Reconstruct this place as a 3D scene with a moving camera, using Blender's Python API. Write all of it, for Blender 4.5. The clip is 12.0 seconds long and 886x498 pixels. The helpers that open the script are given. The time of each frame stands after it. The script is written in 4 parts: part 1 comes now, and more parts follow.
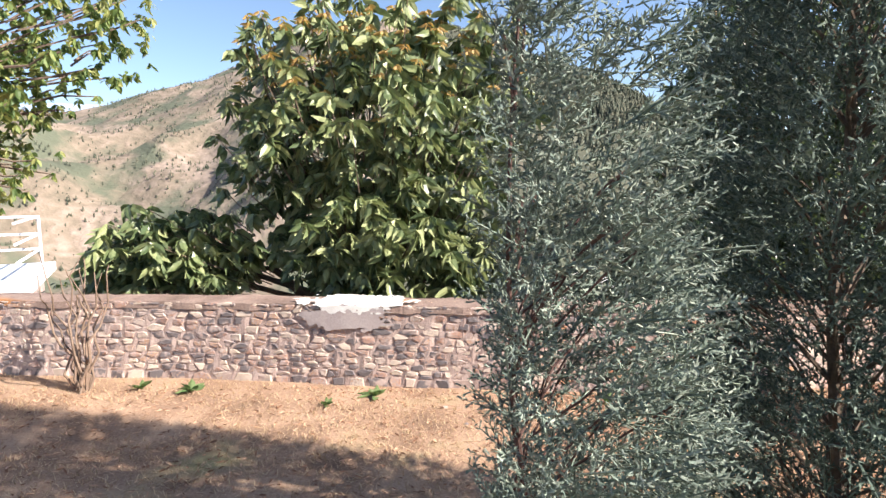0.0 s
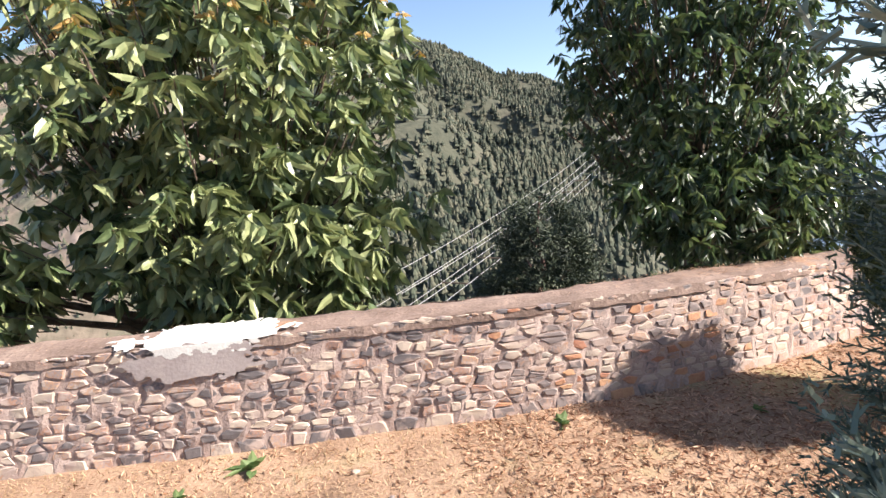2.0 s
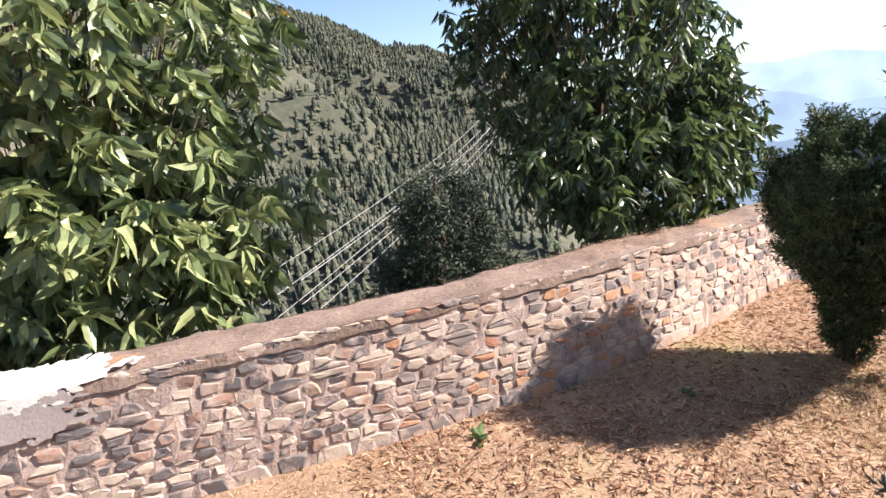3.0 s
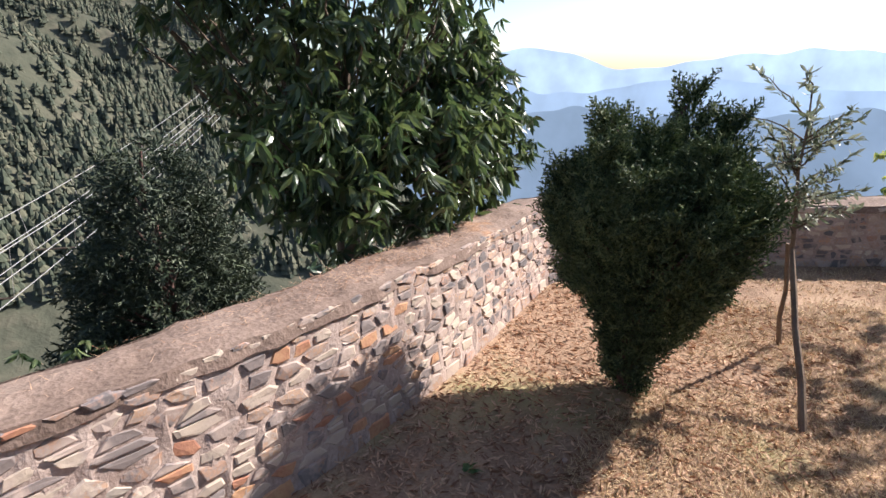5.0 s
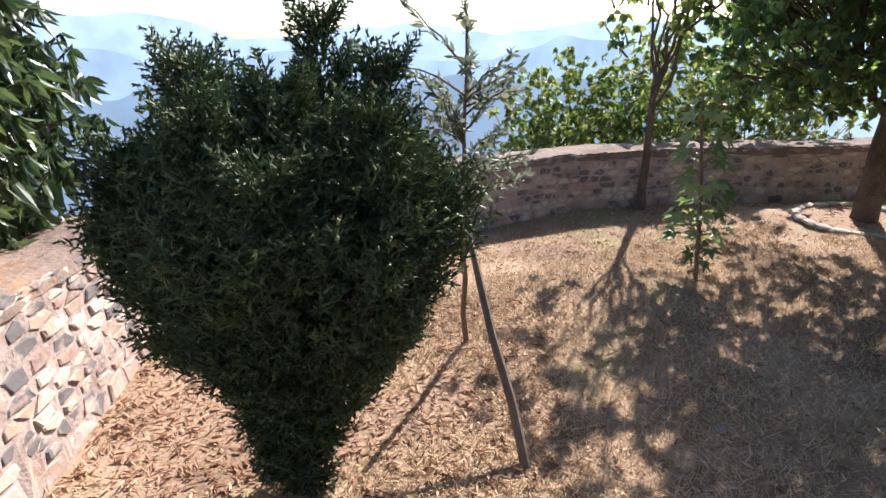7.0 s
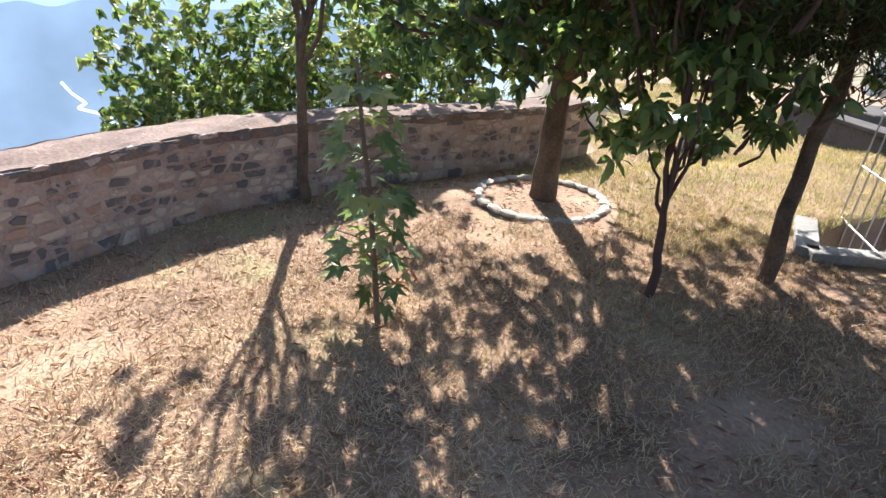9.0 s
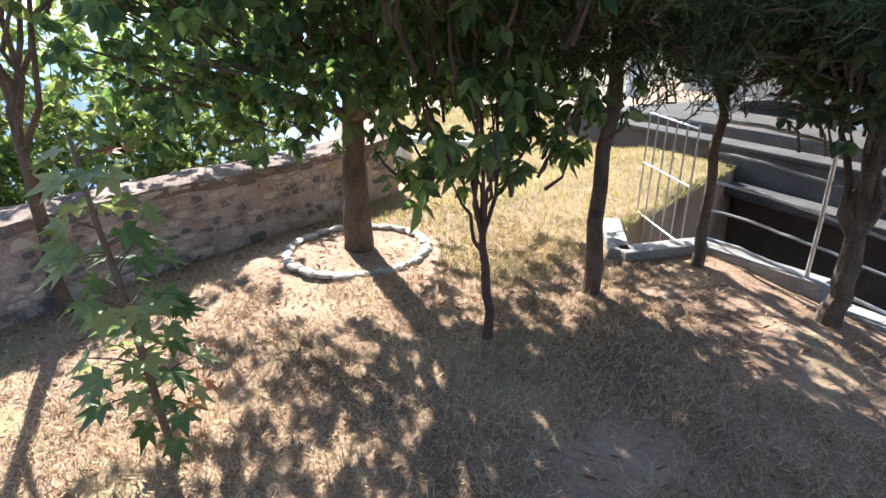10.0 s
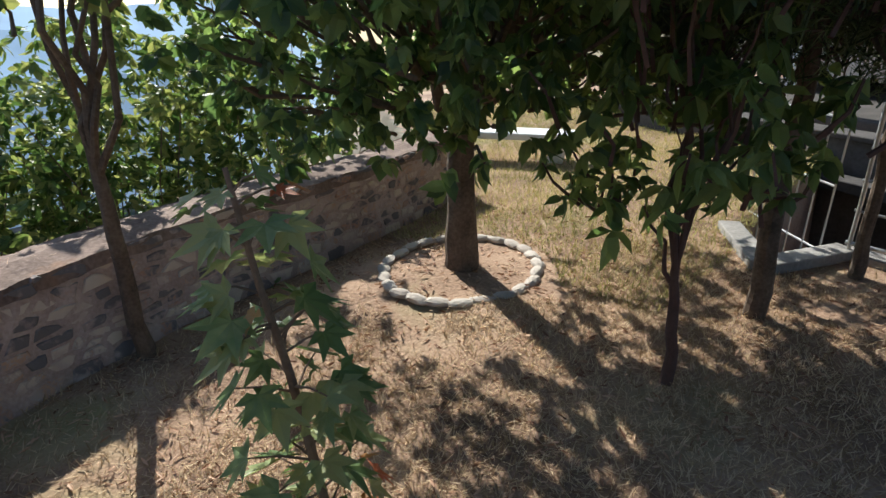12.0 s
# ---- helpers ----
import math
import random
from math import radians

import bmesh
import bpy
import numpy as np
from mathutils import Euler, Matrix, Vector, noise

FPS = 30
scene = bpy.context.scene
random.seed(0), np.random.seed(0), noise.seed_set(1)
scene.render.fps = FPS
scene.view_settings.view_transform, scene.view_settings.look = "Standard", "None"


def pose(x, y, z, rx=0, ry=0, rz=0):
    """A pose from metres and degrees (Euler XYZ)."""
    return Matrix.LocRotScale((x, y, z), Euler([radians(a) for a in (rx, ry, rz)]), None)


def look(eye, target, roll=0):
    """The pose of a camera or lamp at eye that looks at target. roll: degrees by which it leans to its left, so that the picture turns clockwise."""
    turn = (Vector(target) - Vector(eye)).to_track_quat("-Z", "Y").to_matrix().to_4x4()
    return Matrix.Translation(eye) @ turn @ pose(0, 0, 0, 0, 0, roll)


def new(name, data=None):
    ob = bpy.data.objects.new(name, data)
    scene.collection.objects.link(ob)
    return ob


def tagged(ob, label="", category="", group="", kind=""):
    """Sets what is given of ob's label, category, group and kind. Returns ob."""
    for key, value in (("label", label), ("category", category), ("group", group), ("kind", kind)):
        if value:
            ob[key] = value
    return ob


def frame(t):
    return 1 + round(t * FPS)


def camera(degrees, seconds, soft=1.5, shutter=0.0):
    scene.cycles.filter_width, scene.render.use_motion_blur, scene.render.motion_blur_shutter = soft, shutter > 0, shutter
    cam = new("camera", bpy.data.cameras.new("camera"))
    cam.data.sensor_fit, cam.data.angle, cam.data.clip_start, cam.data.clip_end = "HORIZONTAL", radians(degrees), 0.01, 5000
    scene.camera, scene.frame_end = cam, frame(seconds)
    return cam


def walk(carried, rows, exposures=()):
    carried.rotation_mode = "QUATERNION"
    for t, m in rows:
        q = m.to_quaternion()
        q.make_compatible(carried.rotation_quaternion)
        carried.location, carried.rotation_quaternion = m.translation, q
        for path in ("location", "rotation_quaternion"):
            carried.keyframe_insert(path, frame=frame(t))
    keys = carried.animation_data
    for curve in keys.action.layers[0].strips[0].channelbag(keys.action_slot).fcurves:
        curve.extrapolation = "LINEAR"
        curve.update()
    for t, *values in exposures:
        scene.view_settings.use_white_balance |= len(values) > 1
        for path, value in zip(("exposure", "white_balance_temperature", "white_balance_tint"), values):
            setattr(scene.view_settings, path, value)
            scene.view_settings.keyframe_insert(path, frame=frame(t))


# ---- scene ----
cam = camera(76.0, 12.0)
# seconds, x, y, z, then the turn as pose() takes it
PATH = [
    (0.0, 0.000, 0.000, 1.680, 83.56, 0.61, -0.16),
    (0.5, -0.281, 0.370, 1.643, 83.50, -2.59, 1.56),
    (1.0, -0.368, 0.582, 1.687, 83.40, -1.67, -2.56),
    (1.5, -0.271, 0.875, 1.693, 82.23, 1.02, -7.79),
    (2.0, -0.126, 1.257, 1.654, 80.58, 4.24, -14.57),
    (2.5, 0.004, 1.538, 1.653, 78.65, 6.00, -20.67),
    (3.0, 0.143, 1.816, 1.626, 77.06, 6.90, -25.19),
    (3.5, 0.255, 2.005, 1.612, 76.60, 4.90, -33.44),
    (5.5, 1.103, 2.915, 1.598, 71.48, 0.81, -55.67),
    (6.0, 1.362, 3.102, 1.533, 71.56, 0.08, -64.06),
    (6.5, 1.630, 3.154, 1.506, 70.44, 0.95, -74.74),
    (7.0, 1.925, 3.030, 1.447, 68.98, 0.41, -84.89),
    (9.0, 3.261, 2.501, 1.407, 64.24, -4.84, -114.75),
    (9.5, 3.426, 2.278, 1.362, 66.07, -3.25, -125.97),
    (10.0, 3.504, 2.207, 1.390, 68.74, -0.46, -134.33),
    (10.5, 3.540, 2.266, 1.495, 75.58, 0.14, -138.20),
    (11.0, 3.695, 2.367, 1.528, 80.69, 0.88, -137.86),
    (11.5, 3.999, 2.357, 1.494, 75.79, 1.43, -135.34),
    (12.0, 4.273, 2.333, 1.404, 67.17, 0.90, -135.03),
    ]
EXPOSURE = [(0.0, 1.45, 6250, 12), (3.5, 1.4, 6250, 12), (5.5, 1.08, 6000, 11), (7.0, 1.35, 5900, 10), (9.0, 1.7, 5800, 8), (10.5, 2.05, 5600, 4), (11.0, 1.75, 5600, 3), (11.5, 1.15, 5700, 3), (12.0, 0.85, 5800, 3)]
walk(cam, [(t, pose(x, y, z, rx, ry, rz)) for t, x, y, z, rx, ry, rz in PATH], EXPOSURE)

# ---- light ----
SUN_AZ, SUN_EL = 109.0, 35.5      # degrees from +y towards +x, and above the horizon
world = bpy.data.worlds.new("world")
scene.world = world
world.use_nodes = True
wn = world.node_tree
sky = wn.nodes.new("ShaderNodeTexSky")
sky.sky_type = "NISHITA"
sky.sun_disc = False
sky.sun_elevation = radians(SUN_EL)
sky.sun_rotation = radians(SUN_AZ)
sky.air_density, sky.dust_density, sky.altitude = 1.0, 2.5, 1200
bg = wn.nodes["Background"]
bg.inputs["Strength"].default_value = 0.085
wn.links.new(sky.outputs[0], bg.inputs["Color"])
sun_data = bpy.data.lights.new("sun", "SUN")
sun_data.energy, sun_data.angle, sun_data.color = 5.0, radians(0.55), (1.0, 0.90, 0.78)
sun = new("sun", sun_data)
a, e = radians(SUN_AZ), radians(SUN_EL)
sun.matrix_world = look((20 * math.sin(a) * math.cos(e), 20 * math.cos(a) * math.cos(e), 20 * math.sin(e)), (0, 0, 0))


# ---- materials ----
def mat(name, cols, scale=6.0, rough=0.85, bump=0.3, fine=60.0, rand=0.0, island=0.0, trans=0.0, metal=0.0, spec=0.3, dist=0.01, spots=None, coat=0.0):
    """Noise of two sizes through a ramp of colours, with relief, and shade that varies from piece to piece."""
    m = bpy.data.materials.new(name)
    m.use_nodes = True
    t = m.node_tree
    n, ln = t.nodes, t.links
    bs = n["Principled BSDF"]
    co = n.new("ShaderNodeTexCoord")
    n1 = n.new("ShaderNodeTexNoise")
    n1.inputs["Scale"].default_value, n1.inputs["Detail"].default_value = scale, 6
    n2 = n.new("ShaderNodeTexNoise")
    n2.inputs["Scale"].default_value, n2.inputs["Detail"].default_value = fine, 4
    geo = n.new("ShaderNodeNewGeometry")
    src = geo.outputs["Position"]
    ln.new(src, n1.inputs["Vector"])
    ln.new(src, n2.inputs["Vector"])
    mx = n.new("ShaderNodeMix")
    mx.inputs[0].default_value = 0.4
    ln.new(n1.outputs["Fac"], mx.inputs[2])
    ln.new(n2.outputs["Fac"], mx.inputs[3])
    rp = n.new("ShaderNodeValToRGB")
    el = rp.color_ramp.elements
    k = len(cols)
    el[0].position, el[1].position = 0.33, 0.67
    el[0].color, el[1].color = (*cols[0], 1), (*cols[-1], 1)
    for i in range(1, k - 1):
        x = el.new(0.33 + 0.34 * i / (k - 1))
        x.color = (*cols[i], 1)
    fac = mx.outputs[0]
    if rand or island:
        ad = n.new("ShaderNodeMath")
        ad.operation = "MULTIPLY_ADD"
        if rand:
            oi = n.new("ShaderNodeObjectInfo")
            rnd = oi.outputs["Random"]
        else:
            rnd = geo.outputs["Random Per Island"]
        ad.inputs[1].default_value = rand or island
        ln.new(rnd, ad.inputs[0])
        sh = n.new("ShaderNodeMath")
        sh.operation = "SUBTRACT"
        ln.new(mx.outputs[0], sh.inputs[0])
        sh.inputs[1].default_value = (rand or island) / 2
        ln.new(sh.outputs[0], ad.inputs[2])
        fac = ad.outputs[0]
    ln.new(fac, rp.inputs["Fac"])
    colour = rp.outputs["Color"]
    if spots:
        c, size, amount = spots
        n3 = n.new("ShaderNodeTexNoise")
        n3.inputs["Scale"].default_value, n3.inputs["Detail"].default_value = size, 5
        ln.new(src, n3.inputs["Vector"])
        r3 = n.new("ShaderNodeValToRGB")
        r3.color_ramp.elements[0].position, r3.color_ramp.elements[1].position = 1 - amount, min(1.0, 1.12 - amount)
        ln.new(n3.outputs["Fac"], r3.inputs["Fac"])
        m3 = n.new("ShaderNodeMix")
        m3.data_type = "RGBA"
        ln.new(r3.outputs["Color"], m3.inputs[0])
        ln.new(colour, m3.inputs[6])
        m3.inputs[7].default_value = (*c, 1)
        colour = m3.outputs[2]
    ln.new(colour, bs.inputs["Base Color"])
    bs.inputs["Roughness"].default_value = rough
    bs.inputs["Metallic"].default_value = metal
    bs.inputs["Specular IOR Level"].default_value = spec
    if bump:
        bp = n.new("ShaderNodeBump")
        bp.inputs["Strength"].default_value, bp.inputs["Distance"].default_value = bump, dist
        ln.new(mx.outputs[0], bp.inputs["Height"])
        ln.new(bp.outputs[0], bs.inputs["Normal"])
    if trans:
        tr = n.new("ShaderNodeBsdfTranslucent")
        hs = n.new("ShaderNodeHueSaturation")
        hs.inputs["Saturation"].default_value, hs.inputs["Value"].default_value = 1.15, 1.6
        ln.new(colour, hs.inputs["Color"])
        ln.new(hs.outputs[0], tr.inputs["Color"])
        ms = n.new("ShaderNodeMixShader")
        ms.inputs[0].default_value = trans
        ln.new(bs.outputs[0], ms.inputs[1])
        ln.new(tr.outputs[0], ms.inputs[2])
        ln.new(ms.outputs[0], n["Material Output"].inputs["Surface"])
    return m


M_GROUND = mat("dry_earth", [(.16, .10, .066), (.33, .215, .142), (.46, .325, .222)], 2.2, .95, .9, 55, dist=.02, spots=((.30, .255, .13), 1.1, .44))
M_STRAW = mat("straw", [(.26, .175, .095), (.46, .335, .20), (.62, .48, .31)], 2.0, .8, 0, 30, island=.5, trans=.2)
M_LITTER = mat("dead_leaf", [(.20, .10, .06), (.40, .23, .14), (.56, .38, .26)], 3, .7, 0, 40, island=.7, trans=.15)
M_MORTAR = mat("pink_mortar", [(.29, .215, .186), (.42, .322, .283), (.54, .432, .385)], 5, .95, .8, 70, dist=.012)
M_STONE = mat("rubble_stone", [(.24, .20, .19), (.32, .25, .225), (.41, .25, .175), (.35, .28, .25), (.46, .29, .195), (.40, .32, .28), (.51, .415, .34)], 5, .85, .6, 50, rand=.8, dist=.008, spots=((.47, .37, .325), 10.0, .48))
M_STONES = mat("rubble_stones", [(.17, .15, .15), (.30, .235, .22), (.44, .25, .17), (.36, .30, .285), (.50, .31, .20), (.42, .345, .31), (.58, .48, .39)], 5, .85, .6, 50, island=.8, dist=.008, spots=((.47, .37, .325), 10.0, .48))
M_RED = mat("red_stone", [(.36, .17, .115), (.46, .23, .14), (.52, .31, .18)], 9, .85, .5, 60, rand=.4)
M_PALE = mat("pale_stone", [(.40, .34, .29), (.52, .46, .40)], 9, .85, .4, 60, rand=.3)
M_CAP = mat("weathered_cap", [(.13, .09, .072), (.235, .168, .138), (.34, .255, .21)], 3, .95, .9, 55, dist=.015, spots=((.40, .20, .09), 2.3, .36))
M_WHITE = mat("whitewash", [(.62, .60, .56), (.78, .77, .74)], 8, .9, .5, 70)
M_BARK = mat("bark", [(.06, .045, .035), (.13, .095, .07), (.19, .145, .11)], 9, .95, .9, 70, dist=.01)
M_BARKPALE = mat("pale_bark", [(.16, .11, .08), (.26, .19, .14)], 12, .9, .6, 90)
M_TWIG = mat("red_twig", [(.085, .05, .042), (.14, .08, .066)], 14, .85, .3, 90)
M_LEAF = mat("glossy_leaf", [(.078, .112, .05), (.165, .205, .09), (.30, .33, .16)], 1.5, .36, 0, 12, island=.5, trans=.18, spec=.5)
M_LEAFYEL = mat("young_leaf", [(.24, .26, .08), (.36, .30, .10), (.42, .27, .10)], 2.5, .45, 0, 12, island=.6, trans=.25, spec=.4)
M_LEAFDARK = mat("dark_leaf", [(.034, .056, .026), (.068, .10, .044), (.13, .165, .07)], 1.5, .34, 0, 12, island=.5, trans=.26, spec=.5)
M_LEAFSUN = mat("thin_leaf", [(.06, .10, .04), (.12, .175, .06), (.22, .28, .10)], 1.5, .42, 0, 12, island=.5, trans=.55, spec=.5)
M_LEAFLIME = mat("lime_leaf", [(.09, .14, .045), (.18, .235, .075), (.31, .325, .12)], 1.5, .5, 0, 12, island=.6, trans=.35)
M_CEDAR = mat("cedar_needles", [(.030, .042, .026), (.048, .064, .038), (.08, .098, .055)], 2, .6, 0, 14, island=.45)
M_OLIVE = mat("olive_leaf", [(.12, .14, .09), (.22, .24, .17), (.30, .31, .24)], 2, .5, 0, 12, island=.5, trans=.2)
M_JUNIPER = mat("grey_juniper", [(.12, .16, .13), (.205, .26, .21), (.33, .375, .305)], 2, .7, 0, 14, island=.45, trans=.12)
# the same juniper with thick shade painted into its colours
M_JUNIPERSHADE = mat("shaded_juniper", [(.07, .10, .08), (.12, .165, .13), (.21, .26, .205)], 2, .7, 0, 14, island=.45, trans=.1)
M_THUJA = mat("dark_thuja", [(.048, .07, .036), (.095, .13, .06), (.19, .225, .105)], 2, .6, 0, 14, island=.45, trans=.3)
M_RUST = mat("rusty_leaf", [(.34, .11, .05), (.42, .24, .09)], 6, .5, 0, 30, rand=.4, trans=.3)
M_PLANE = mat("lobed_leaf", [(.11, .16, .06), (.19, .24, .10), (.30, .32, .14)], 8, .45, 0, 30, rand=.5, trans=.3)
M_STEEL = mat("painted_steel", [(.40, .40, .40), (.54, .54, .53)], 12, .35, .1, 90, metal=.6, spec=.5)
M_WHITEPAINT = mat("white_paint", [(.68, .68, .67), (.82, .82, .80)], 6, .6, .1, 60)
M_CONCRETE = mat("concrete", [(.20, .185, .17), (.29, .27, .25), (.38, .36, .33)], 4, .9, .5, 50)
M_PLASTER = mat("cream_plaster", [(.55, .48, .40), (.68, .61, .52)], 2, .9, .3, 40)
# dark concrete; dimness of the yard and veranda is put into this colour
M_DARK = mat("dark_shaded_concrete", [(.05, .045, .042), (.11, .10, .095)], 3, .9, .3, 40)
M_GLASS = mat("window_glass", [(.03, .035, .04), (.05, .055, .06)], 2, .08, 0, 20, spec=.6)
M_REDROOF = mat("red_sheet", [(.38, .08, .05), (.48, .13, .08)], 4, .6, .2, 40)
M_BLUE = mat("blue_plastic", [(.03, .18, .42), (.05, .25, .50)], 5, .4, .05, 40)
M_CABLE = mat("steel_cable", [(.30, .29, .28), (.42, .40, .38)], 5, .5, 0, 30, metal=.5)
M_PINES = mat("pine_forest", [(.046, .056, .040), (.070, .080, .054), (.11, .108, .074)], .05, .95, 0, .6, island=.5)
M_HILL = mat("mountain_side", [(.12, .105, .075), (.22, .175, .13), (.36, .28, .23)], .022, .95, .9, .22, dist=3.0, spots=((.10, .11, .075), .035, .52))
M_WOODFLOOR = mat("wooded_slope", [(.055, .060, .042), (.082, .084, .058), (.14, .122, .088)], .03, .95, .8, .25, dist=2.5)
M_WEED = mat("weed_leaf", [(.08, .14, .05), (.16, .22, .09)], 8, .6, 0, 40, island=.4, trans=.2)


# ---- builders ----
RNG = np.random.default_rng(7)


def east(x, y):
    """The eastern half of the terrace lies on axes turned by ten degrees about the bend of the wall."""
    c, s_ = math.cos(radians(10)), math.sin(radians(10))
    x, y = x - 2.8, y - 4.45
    return 2.8 + x * c + y * s_, 4.45 - x * s_ + y * c


def mesh_of(name, verts, faces, material, smooth=False):
    me = bpy.data.meshes.new(name)
    me.from_pydata(np.asarray(verts, float).tolist(), [], faces if isinstance(faces, list) else faces.tolist())
    me.materials.append(material)
    if smooth:
        me.shade_smooth()
    return me


def thing(name, label, category, at=(0, 0, 0), group="", kind=""):
    ob = new(name)
    ob.empty_display_size = 0.1
    ob.location = at
    return tagged(ob, label, category, group, kind)


def part(name, bm, material, parent, label=""):
    """Links a bmesh, a mesh or (verts, faces) as one mesh object under a thing or a part."""
    if isinstance(bm, tuple):
        me = mesh_of(name, bm[0], bm[1], material)
    elif isinstance(bm, bpy.types.Mesh):
        me = bm
    else:
        me = bpy.data.meshes.new(name)
        bm.to_mesh(me)
        bm.free()
        me.materials.append(material)
    ob = new(name, me)
    ob.parent = parent
    return tagged(ob, label)


def box_vf(x0, y0, z0, x1, y1, z1):
    v = [(x, y, z) for x in (x0, x1) for y in (y0, y1) for z in (z0, z1)]
    f = [(0, 1, 3, 2), (4, 6, 7, 5), (0, 4, 5, 1), (2, 3, 7, 6), (0, 2, 6, 4), (1, 5, 7, 3)]
    return v, f


def box_bm(x0, y0, z0, x1, y1, z1, bevel=0.01):
    bm = bmesh.new()
    v, f = box_vf(x0, y0, z0, x1, y1, z1)
    vs = [bm.verts.new(p) for p in v]
    for q in f:
        bm.faces.new([vs[i] for i in q])
    bmesh.ops.recalc_face_normals(bm, faces=bm.faces)
    if bevel:
        bmesh.ops.bevel(bm, geom=list(bm.edges), offset=bevel, segments=2, affect="EDGES", profile=0.5)
    return bm


def tube(points, radii, sides=7, wob=0.0):
    """A round tapered tube along points: verts, faces."""
    P = np.asarray(points, float)
    n = len(P)
    R = np.interp(np.linspace(0, 1, n), np.linspace(0, 1, len(radii)), radii)
    T = np.gradient(P, axis=0)
    T /= np.linalg.norm(T, axis=1)[:, None] + 1e-9
    ref = np.array([0.31, 0.95, 0.02]) if abs(T[0] @ np.array([0.31, 0.95, 0.02])) < 0.9 else np.array([1.0, 0, 0])
    U = np.cross(T, ref)
    U /= np.linalg.norm(U, axis=1)[:, None] + 1e-9
    W = np.cross(T, U)
    ang = np.linspace(0, 2 * np.pi, sides, endpoint=False)
    rr = R[:, None] * (1 + wob * RNG.uniform(-1, 1, (n, sides)))
    V = (P[:, None] + rr[..., None] * (np.cos(ang)[None, :, None] * U[:, None] + np.sin(ang)[None, :, None] * W[:, None])).reshape(-1, 3)
    F = []
    for i in range(n - 1):
        for j in range(sides):
            k = (j + 1) % sides
            F.append((i * sides + j, i * sides + k, (i + 1) * sides + k, (i + 1) * sides + j))
    F.append(tuple(range(sides))[::-1])
    F.append(tuple((n - 1) * sides + j for j in range(sides)))
    return V, F


def curve_pts(a, b, sag=0.0, wob=0.03, n=7):
    a, b = np.asarray(a, float), np.asarray(b, float)
    t = np.linspace(0, 1, n)[:, None]
    d = np.linalg.norm(b - a)
    p = a + (b - a) * t
    p[:, 2] += sag * d * np.sin(np.pi * t[:, 0])
    p[1:-1] += RNG.normal(0, wob * d, (n - 2, 3)) * 0.5
    return p


def join(pieces):
    V, F, k = [], [], 0
    for v, f in pieces:
        V.append(np.asarray(v, float))
        F += [tuple(i + k for i in q) for q in f]
        k += len(v)
    return np.concatenate(V), F


def leaf_vf(length, width, fold=0.25, droop=0.25):
    """One leaf along +x from its stalk, folded along the rib and drooping: verts and faces."""
    w, z = width / 2, -droop * length
    v = [(0, 0, 0), (length * .3, w * .85, fold * w), (length * .3, 0, 0.02 * length), (length * .3, -w * .85, fold * w),
         (length * .65, w * .9, fold * w + z * .4), (length * .65, 0, z * .4), (length * .65, -w * .9, fold * w + z * .4), (length, 0, z)]
    f = [(0, 2, 1), (0, 3, 2), (1, 2, 5, 4), (2, 3, 6, 5), (4, 5, 7), (5, 6, 7)]
    return np.array(v), f


def basis(d, roll=0.0):
    """Matrices whose first axis is d, rolled about it. d: (n, 3)."""
    d = d / (np.linalg.norm(d, axis=1)[:, None] + 1e-9)
    up = np.tile(np.array([0.0, 0, 1.0]), (len(d), 1))
    up[np.abs(d[:, 2]) > 0.98] = (1, 0, 0)
    y = np.cross(up, d)
    y /= np.linalg.norm(y, axis=1)[:, None] + 1e-9
    z = np.cross(d, y)
    r = np.broadcast_to(roll, (len(d),))[:, None]
    y2, z2 = y * np.cos(r) + z * np.sin(r), z * np.cos(r) - y * np.sin(r)
    return np.stack([d, y2, z2], axis=2)


def scatter(template, pos, mats, scale):
    """Many copies of a template (verts, faces) joined into one pair."""
    v, f = np.asarray(template[0], float), template[1]
    n, k = len(pos), len(v)
    V = np.einsum("nij,kj->nki", mats, v) * np.broadcast_to(scale, (n,))[:, None, None] + np.asarray(pos)[:, None]
    F = []
    for i in range(n):
        F += [tuple(a + i * k for a in q) for q in f]
    return V.reshape(-1, 3), F


def rosette(n, length, width, hang):
    """A whorl of drooping leaves about +x, with its twig."""
    ps = []
    for i in range(n):
        a = 2 * np.pi * i / n + RNG.uniform(-.4, .4)
        out = RNG.uniform(.5, 1.0)
        d = np.array([[RNG.uniform(-1.5, -.05), out * np.cos(a), out * np.sin(a)]])
        L = length * RNG.uniform(.7, 1.15)
        v, f = leaf_vf(L, width * RNG.uniform(.8, 1.2), .25, hang * RNG.uniform(.6, 1.4))
        ps.append((v @ basis(d, RNG.uniform(-.5, .5))[0].T + [RNG.uniform(-.03, .02), 0, 0], f))
    return join(ps)


def shell_points(n, centre, radii, lump=0.38, inner=0.55, seed=1.0):
    """Places in an uneven crown: centre, semi-axes; most lie near its skin."""
    d = RNG.normal(0, 1, (n, 3))
    d /= np.linalg.norm(d, axis=1)[:, None]
    k = np.array([1 + lump * noise.noise(Vector(q * 2.1 + seed)) + 0.6 * lump * noise.noise(Vector(q * 5.0 + seed)) for q in d])
    r = RNG.uniform(inner ** 2, 1, n) ** .5 * k
    return np.asarray(centre) + d * r[:, None] * np.asarray(radii), d


